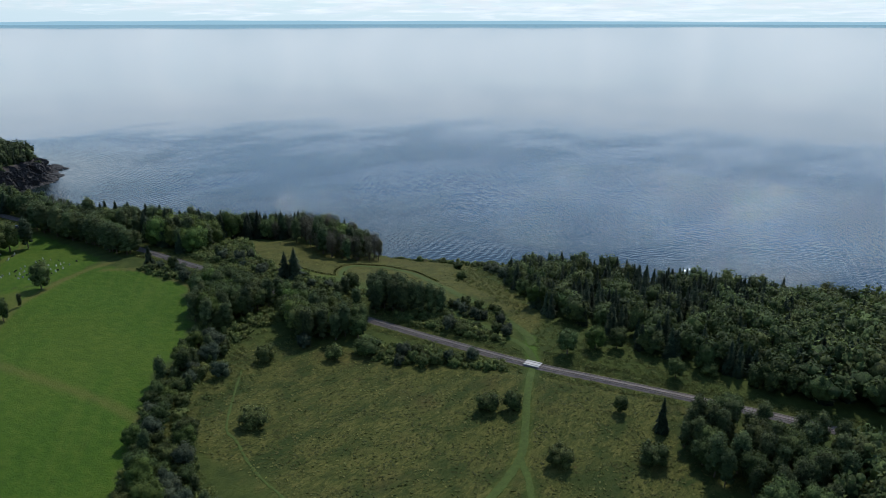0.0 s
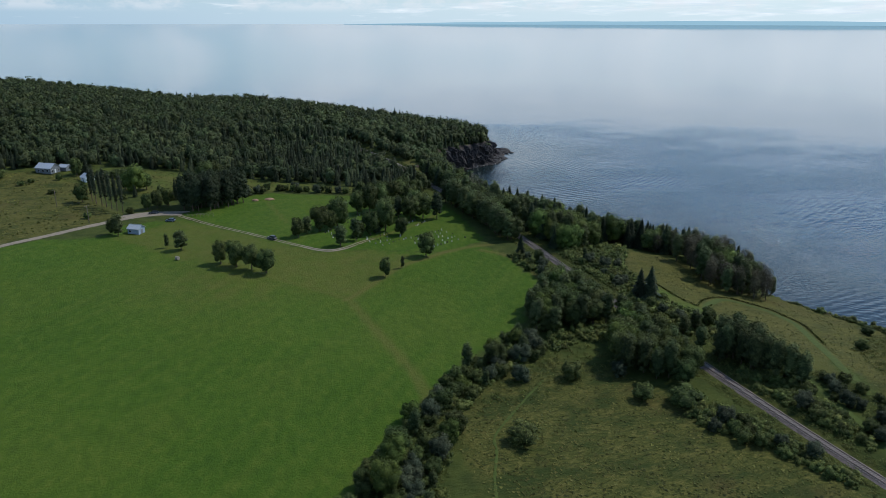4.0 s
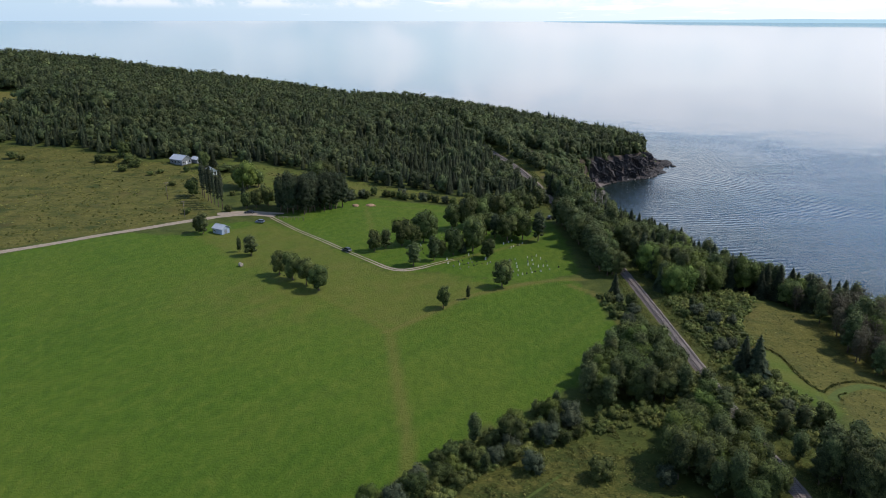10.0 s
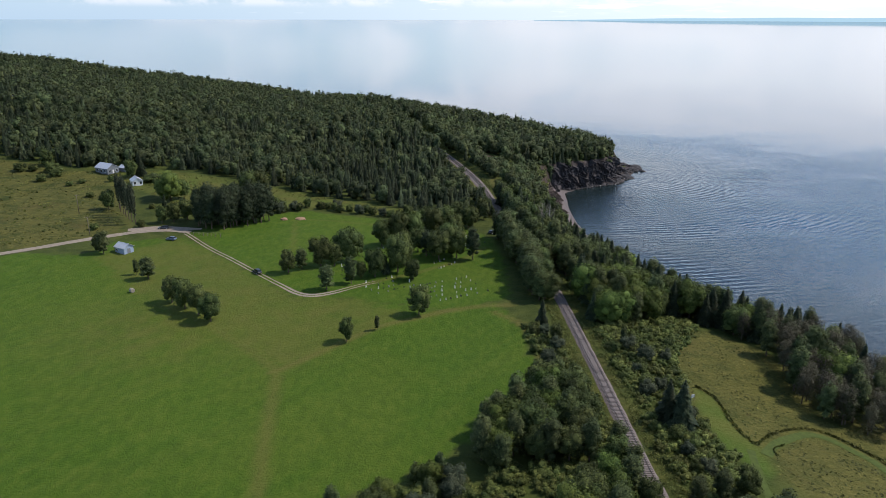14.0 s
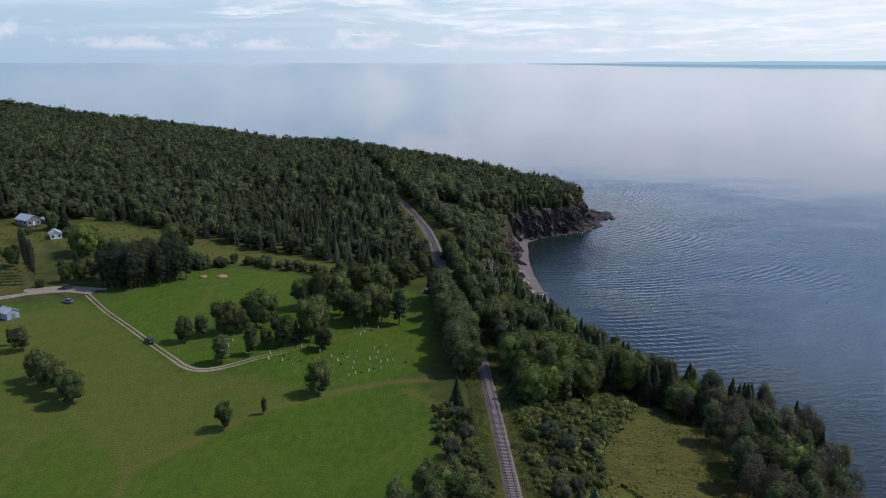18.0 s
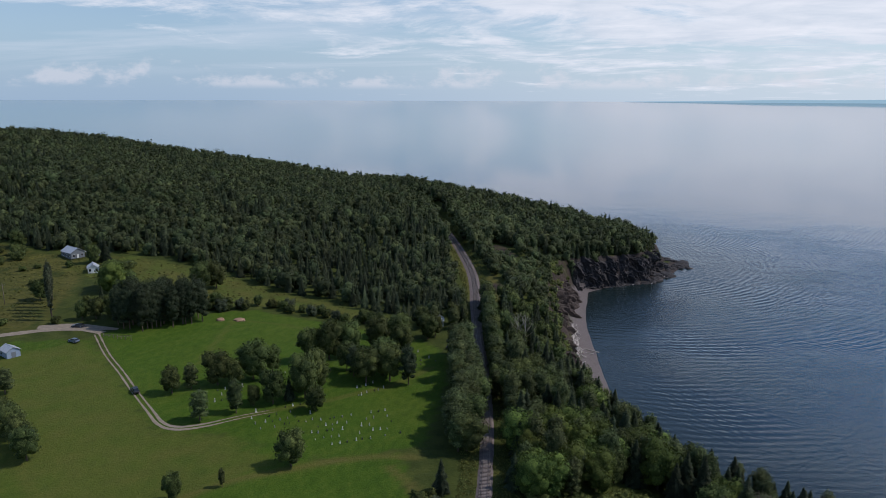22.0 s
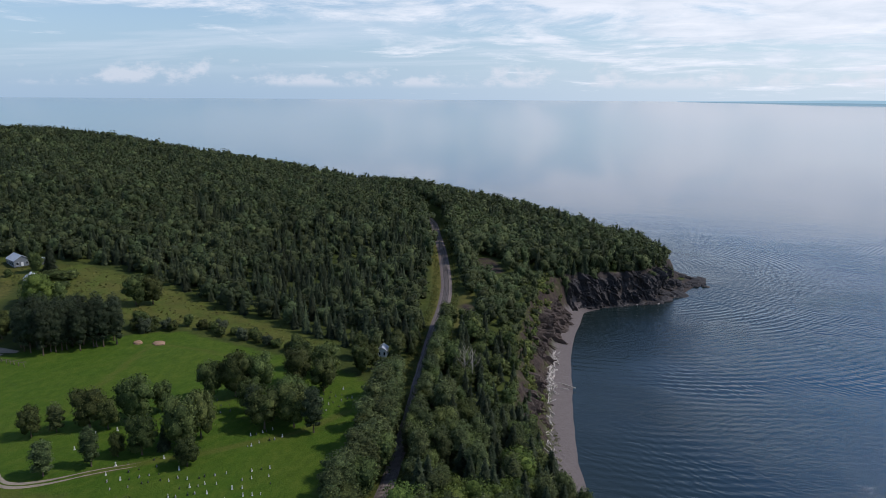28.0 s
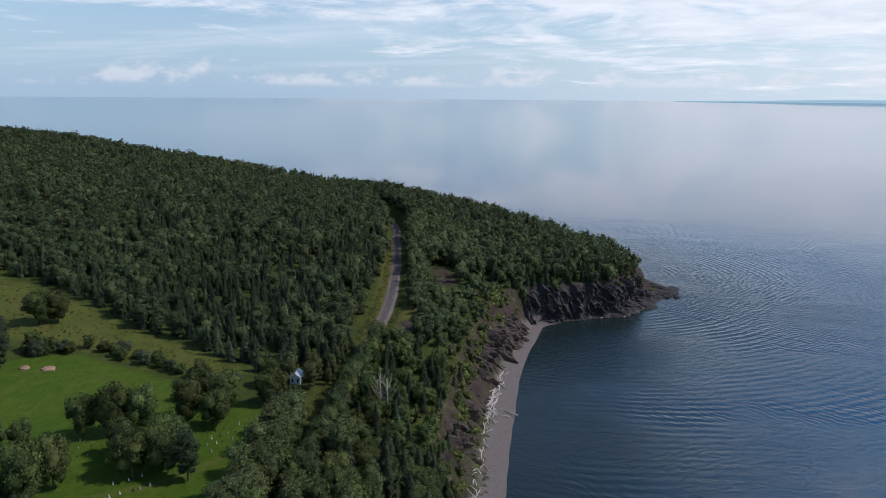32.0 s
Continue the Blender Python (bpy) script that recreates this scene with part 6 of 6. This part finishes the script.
def cliff(line, low, high, lean, seed, name, label, mat):
    """A craggy rock face standing along a plan line, inland to its left."""
    p = spline(line, .6)
    d = np.gradient(p, axis=0)
    nrm = np.stack([-d[:, 1], d[:, 0]], 1) / np.linalg.norm(d, axis=1)[:, None]
    m = 40

    def block(u_, z, k, sz):
        """Stepped offsets: the rock breaks into upright blocks."""
        return noise.cell((u_ / sz + .6 * noise.noise((u_ * .3, z * .2, k)), z / (sz * 1.9) + .5 * noise.noise((u_ * .25, z * .15, k + 3)), k)) - .5

    vv = []
    for i, (q, nn) in enumerate(zip(p, nrm)):
        u_ = i * .6
        t_end = min(1, min(i, len(p) - 1 - i) / 9)
        top = low + (high - low) * (.35 + .65 * t_end) * (1 if lean > 6 else float(np.interp(i / len(p), [0, .5, .64, .74, 1], [1.05, 1, .85, .62, .5]))) * (1 + .22 * noise.noise((u_ * .09, seed, 0)) + .2 * noise.noise((u_ * .35, seed, 4)))
        for j in range(m):
            t = j / (m - 1)
            z = low + (top - low) * t
            skew = u_ + z * .5
            buttress = noise.noise((u_ * .11, z * .03, seed)) * 4.0 + noise.noise((u_ * .3, z * .06, seed + 5)) * 2.2
            crack = 3.0 * abs(noise.noise((skew * .2, z * .07, seed + 9))) + 1.4 * abs(noise.noise((skew * .6, z * .2, seed + 3)))
            slab = 2.6 * block(skew, z, seed + 6, 4.2) + 1.4 * block(u_, z, seed + 8, 1.9) - 2.4 * (1 - t) ** 2 * abs(noise.noise((u_ * .16, 0, seed + 2)))
            off = lean * t ** .8 + (2.2 if lean > 6 else 0) + buttress * (.5 + .5 * t) + crack + slab + .6 * noise.noise((u_ * .9, z * .7, seed)) + (5.0 * max(0, t - .92) / .08)
            vv.append((q[0] + nn[0] * off, q[1] + nn[1] * off, z + .5 * noise.noise((u_ * .8, z * .5, seed + 1))))
    i = np.arange(len(p) - 1)[:, None] * m + np.arange(m - 1)[None, :]
    ob = new(name, mesh_from(name, vv, np.stack([i, i + m, i + m + 1, i + 1], -1).reshape(-1, 4), mat))
    return tagged(ob, label, "cliff", kind="structure")


cliff(CLIFF_LINE, -.5, 16.5, 3.0, 2, "headland_cliff", "steep dark layered rock cliff of the headland", ROCK)


cliff([(54.6, 288), (52.5, 305), (51.6, 320), (50.8, 340), (50.2, 358), (51, 375), (52.5, 395), (54, 415), (55.5, 436), (53, 449)], 1.2, 13.0, 8.0, 17, "shore_bluff", "broken brown earth and rock bluff behind the beach", BLUFF)


def dead_tree(x, y, h, seed):
    r = random.Random(seed)
    root = new("dead_tree")
    root.location = (x, y, gz(x, y) - .2)
    part("trunk", tube_mesh("trunk", [(0, 0, 0), (.1, 0, h * .5), (0, .1, h)], [.2, .13, .03], DEADWOOD), None, root)
    for k in range(16):
        z = h * (.3 + .65 * k / 16)
        a = k * 2.4 + r.uniform(-.4, .4)
        l = (h - z) * .5 + .9
        c, s = math.cos(a), math.sin(a)
        part("branch", tube_mesh("branch", [(0, 0, z), (c * l * .5, s * l * .5, z + l * .45), (c * l * .8, s * l * .8, z + l * 1.0)], [.07, .045, .015], DEADWOOD, 5), None, root)
    tagged(root, "bare grey dead tree standing among green trees", "dead tree", "dead trees")


dead_tree(27.5, 287, 13.5, 1)
dead_tree(24.5, 290, 12.5, 2)

buoy = new("channel_marker")
buoy.location, buoy.scale = (145.5, 524, -.3), (.6, .6, .6)
part("float", tube_mesh("float", [(0, 0, 0), (0, 0, .9)], [.45, .4], RUBBER, 12), None, buoy)
part("mast", tube_mesh("mast", [(0, 0, .8), (0, 0, 2.4)], [.1, .07], RUBBER), None, buoy)
part("topmark", boxed(-.25, .25, -.25, .25, 2.2, 2.8, bev=.06), RUBBER, buoy)
tagged(buoy, "dark marker buoy floating off the headland", "buoy")

sign = new("notice_board")
sign.location = (44.7, 140.5, gz(44.7, 140.5))
part("board", boxed(-.6, .6, -.04, .04, .9, 1.8, bev=.02), WHITE, sign)
for sx in (-.5, .5):
    part("post", boxed(sx - .05, sx + .05, -.11, -.04, -.3, 1.8, bev=.01), POLEWOOD, sign)
sign.rotation_euler = (0, 0, .4)
tagged(sign, "small white board on two posts beside the mown path", "sign")

# ---------------------------------------------------------------- level crossing deck
deck = new("crossing_deck")
cx, cy, ca, _ = along(rail_fine, np.array([float(np.linalg.norm(np.diff(rail_fine, axis=0), axis=1)[: int(np.argmin(np.hypot(*(rail_fine - [30, 18]).T)))].sum())]))
deck.location, deck.rotation_euler = (cx[0], cy[0], RAIL_Z + .36), (0, 0, ca[0])
for lo, hi, nb in ((-.66, .66, 5), (.86, 1.5, 3), (-1.5, -.86, 3)):
    w_ = (hi - lo) / nb
    for k in range(nb):
        part("plank", boxed(-2.3, 2.3, lo + k * w_ + .012, lo + (k + 1) * w_ - .012, 0, .21, bev=.015), DECK, deck)
tagged(deck, "pale wooden level crossing deck between the rails", "crossing")

# ---------------------------------------------------------------- undergrowth and long grass
low = np.vstack([scatter(HEDGE, 1.9, 71), scatter(BAND_W, 1.7, 72), scatter(BAND_E, 1.7, 73), scatter(BAND_S, 1.7, 74), scatter(COPSE, 2.2, 75), scatter([(-42, 76), (-26, 88), (-12, 98), (0, 97), (1, 82), (-10, 78), (-30, 70), (-46, 66)], 2.5, 86), scatter([(30, 60), (44, 60), (44, 116), (32, 112)], 1.8, 87), scatter([(24, 190), (40, 186), (60, 197), (66, 190), (46, 172), (40, 150), (30, 150)], 1.9, 76),
                 scatter([(58, 40), (70, 60), (84, 86), (100, 96), (120, 100), (112, 122), (104, 138), (110, 140), (116, 134), (126, 112), (134, 92), (120, 76), (100, 66), (80, 46)], 2.0, 77),
                 scatter([(36, 20), (42, 26), (60, 34), (64, 20), (56, -10), (50, -40), (44, -40), (40, -10)], 2.0, 78), scatter([(-6, 104), (4, 96), (16, 100), (18, 118), (2, 112)], 1.9, 79),
                 scatter([(33, 340), (50, 330), (55, 300), (60, 270), (66, 250), (58, 250), (48, 280), (42, 310)], 2.1, 80), scatter([(30, 350), (44, 350), (46, 420), (40, 440), (34, 420)], 2.3, 81)])
verge = scatter([(x - 6.5, y) for x, y in RAIL[1:19]] + [(x + 6.5, y) for x, y in RAIL[1:19]][::-1], 1.35, 82)
verge = verge[(line_distance(verge[:, 0], verge[:, 1], RAIL_LINE) > np.where(verge[:, 1] > 320, 3.6, 2.7)) & (verge[:, 1] < 560)]
low = np.vstack([low, verge])
low = low[(line_distance(low[:, 0], low[:, 1], RAIL_LINE) > 2.7) & (line_distance(low[:, 0], low[:, 1], spline(TRAIL, 3)) > 2.4)]
SCRUB_E = [(26.5, 186), (28, 150), (28.5, 110), (32, 92), (46, 92), (47, 112), (43.5, 122), (43, 140), (46, 160), (56, 176), (62, 184), (60, 196), (44, 187)]
SCRUB_W = [(8, 184), (14, 160), (19.5, 130), (20.5, 100), (14, 100), (4, 98), (-14, 96), (-10, 106), (12, 108), (14, 124), (7, 148), (4.5, 178)]
SCRUB_S = [(30, 60), (36, 30), (41, 40), (44, 60), (46, 72), (30, 74)]
tall_low = np.vstack([scatter(SCRUB_E, 2.1, 141), scatter(SCRUB_W, 2.2, 142), scatter(SCRUB_S, 1.9, 143), scatter(HEDGE, 3.0, 144),
                      scatter([(104, 136), (112, 138), (120, 122), (130, 104), (137, 88), (126, 80), (114, 92), (118, 106), (108, 128)], 2.3, 146),
                      scatter([(10, 64), (20, 42), (25.5, 24), (21, 21), (13, 38), (3, 56)], 2.0, 147)])
tall_low = tall_low[(line_distance(tall_low[:, 0], tall_low[:, 1], RAIL_LINE) > 3.2) & (line_distance(tall_low[:, 0], tall_low[:, 1], spline(TRAIL, 3)) > 2.6) & (line_distance(tall_low[:, 0], tall_low[:, 1], spline(FOOT, 3)) > 1.4)]
tall_low = tall_low[ripple(tall_low[:, 0], tall_low[:, 1], 18, 88) > -.55]
sc = woods("scrub", "chest-high green scrub of alder shoots and tall weeds", tall_low, SCRUB_KINDS, SCRUB, .8, 2.1, 16)
sc["category"] = "scrub"
bank = scatter([(66, 250), (58, 250), (44, 300), (38, 340), (38, 440), (58, 440), (56, 400), (54, 350), (58, 300)], 2.3, 145)
bank_in = shore(bank[:, 0], bank[:, 1])
bank = bank[(bank_in > 11) & (bank_in < 30) & (ripple(bank[:, 0], bank[:, 1], 13, 89) > np.interp(bank_in, [11, 22], [.75, -.6]))]
sc2 = woods("bank_scrub", "green bushes clinging to the earth bank above the beach", bank, SCRUB_KINDS, SCRUB, .8, 2.3, 17)
sc2["category"] = "scrub"
west_low = scatter(WEST, 13, 83)
west_low = west_low[(west_low[:, 0] > -330) & (ripple(west_low[:, 0], west_low[:, 1], 60, 84) > -.1)]
strip_low = scatter(STRIP, 10, 85)
low = np.vstack([low, west_low, strip_low])
ug = woods("undergrowth", "low green undergrowth of weeds and brambles", low, LOW_KINDS, WEED, .4, 1.15, 6)
ug["category"] = "undergrowth"
rt = np.random.RandomState(12)
tp = np.vstack([scatter(HAY, 1.05, 91), scatter(COASTAL, 1.2, 92)])
tp = tp[(line_distance(tp[:, 0], tp[:, 1], spline(TRAIL, 3)) > 2.2) & (line_distance(tp[:, 0], tp[:, 1], spline(TRAIL_B, 3)) > 1.8) & (line_distance(tp[:, 0], tp[:, 1], RAIL_LINE) > 3.6) & (line_distance(tp[:, 0], tp[:, 1], spline(LOOP, 3)) > 1.7)]
tp = tp[~inside(tp[:, 0], tp[:, 1], [(48, 149), (51.6, 143.5), (51.3, 133.2), (52, 126), (54.5, 121), (54, 112), (51, 108), (48, 111), (45.5, 118), (44.3, 124), (44.1, 133), (46.2, 143.5)])]
tp = tp[rt.uniform(size=len(tp)) < .35 + .5 * (ripple(tp[:, 0], tp[:, 1], 14, 33) > 0)]
tz = ground_z(tp[:, 0], tp[:, 1])
tv, tf = clumps(rt, np.column_stack([tp, tz + .13]), np.tile([.4, -.5, 3.2], (len(tp), 1)), .42)
# the standing grass ends in a taller edge along the mown loop
ed_ = []
for line_, off_ in ((LEDGE, 0), (LEDGE, .4), ([(57, 118), (57.5, 121), (61, 123.5)], 0)):
    e_ = spline(line_, .35)
    g_ = np.gradient(e_, axis=0)
    ed_.append(e_ + np.stack([-g_[:, 1], g_[:, 0]], 1) / np.linalg.norm(g_, axis=1)[:, None] * off_)
ed_ = np.vstack(ed_)
ev, ef = clumps(rt, np.column_stack([ed_, ground_z(ed_[:, 0], ed_[:, 1]) + .3]), np.tile([.9, -.9, .3], (len(ed_), 1)), .42)
# rank tussocks over the western meadow and the strip below the forest
wt = np.vstack([scatter(WEST, 2.3, 93), scatter(STRIP, 2.2, 94)])
wt = wt[(wt[:, 0] > -330) & (ripple(wt[:, 0], wt[:, 1], 17, 95) + .6 * ripple(wt[:, 0], wt[:, 1], 6, 96) > -.1) & (line_distance(wt[:, 0], wt[:, 1], [(-330, 114), (-262, 160), (-226, 185), (-204, 204), (-180, 226), (-156, 248)]) > 5)]
wv, wf = clumps(rt, np.column_stack([wt, ground_z(wt[:, 0], wt[:, 1]) + .22]), np.tile([.5, -.6, 2.2], (len(wt), 1)), .68)
tv, tf = join([(tv, tf), (ev, ef), (wv, wf)])
tp = np.vstack([tp, ed_, wt])
grass = new("meadow_grass", mesh_from("meadow_grass", tv, tf, TUFT, {"tree": np.repeat(.3 + .25 * ripple(tp[:, 0], tp[:, 1], 30, 34), 4)}))
tagged(grass, "long yellow-green grass tufts leaning in the meadow", "grass", kind="stuff")

# ---------------------------------------------------------------- sleepers
sl_mesh = bpy.data.meshes.new("sleeper")
_bm = boxed(-.12, .12, -1.3, 1.3, -.1, .08, bev=.015)
_bm.to_mesh(sl_mesh)
_bm.free()
sl_mesh.materials.append(SLEEPER)
_, _, _, rail_len = along(rail_fine, np.array([0.0]))
ds = np.arange(1.0, rail_len - 1, .62)
slx, sly, sla, _ = along(rail_fine, ds)
near = (sly > 70) & (sly < 255)
for x, y, a in zip(slx[near], sly[near], sla[near]):
    s = part("sleeper", sl_mesh, None, ballast)
    s.location, s.rotation_euler = (x, y, RAIL_Z + .36), (0, 0, a)
sv = np.array([v.co[:] for v in sl_mesh.vertices])
sq = [list(p.vertices) for p in sl_mesh.polygons]
sl_tri = np.array([t for p in sq for t in ([p[0], p[k], p[k + 1]] for k in range(1, len(p) - 1))])
fx_, fy_, fa_ = slx[~near], sly[~near], sla[~near]
rv = np.stack([np.cos(fa_)[:, None] * sv[:, 0] - np.sin(fa_)[:, None] * sv[:, 1] + fx_[:, None], np.sin(fa_)[:, None] * sv[:, 0] + np.cos(fa_)[:, None] * sv[:, 1] + fy_[:, None], np.tile(sv[:, 2] + RAIL_Z + .36, (len(fx_), 1))], -1)
far_sl = part("sleepers_far", mesh_from("sleepers_far", rv.reshape(-1, 3), (sl_tri[None] + (np.arange(len(fx_)) * len(sv))[:, None, None]).reshape(-1, 3), SLEEPER), None, ballast)
tagged(far_sl, kind="stuff")
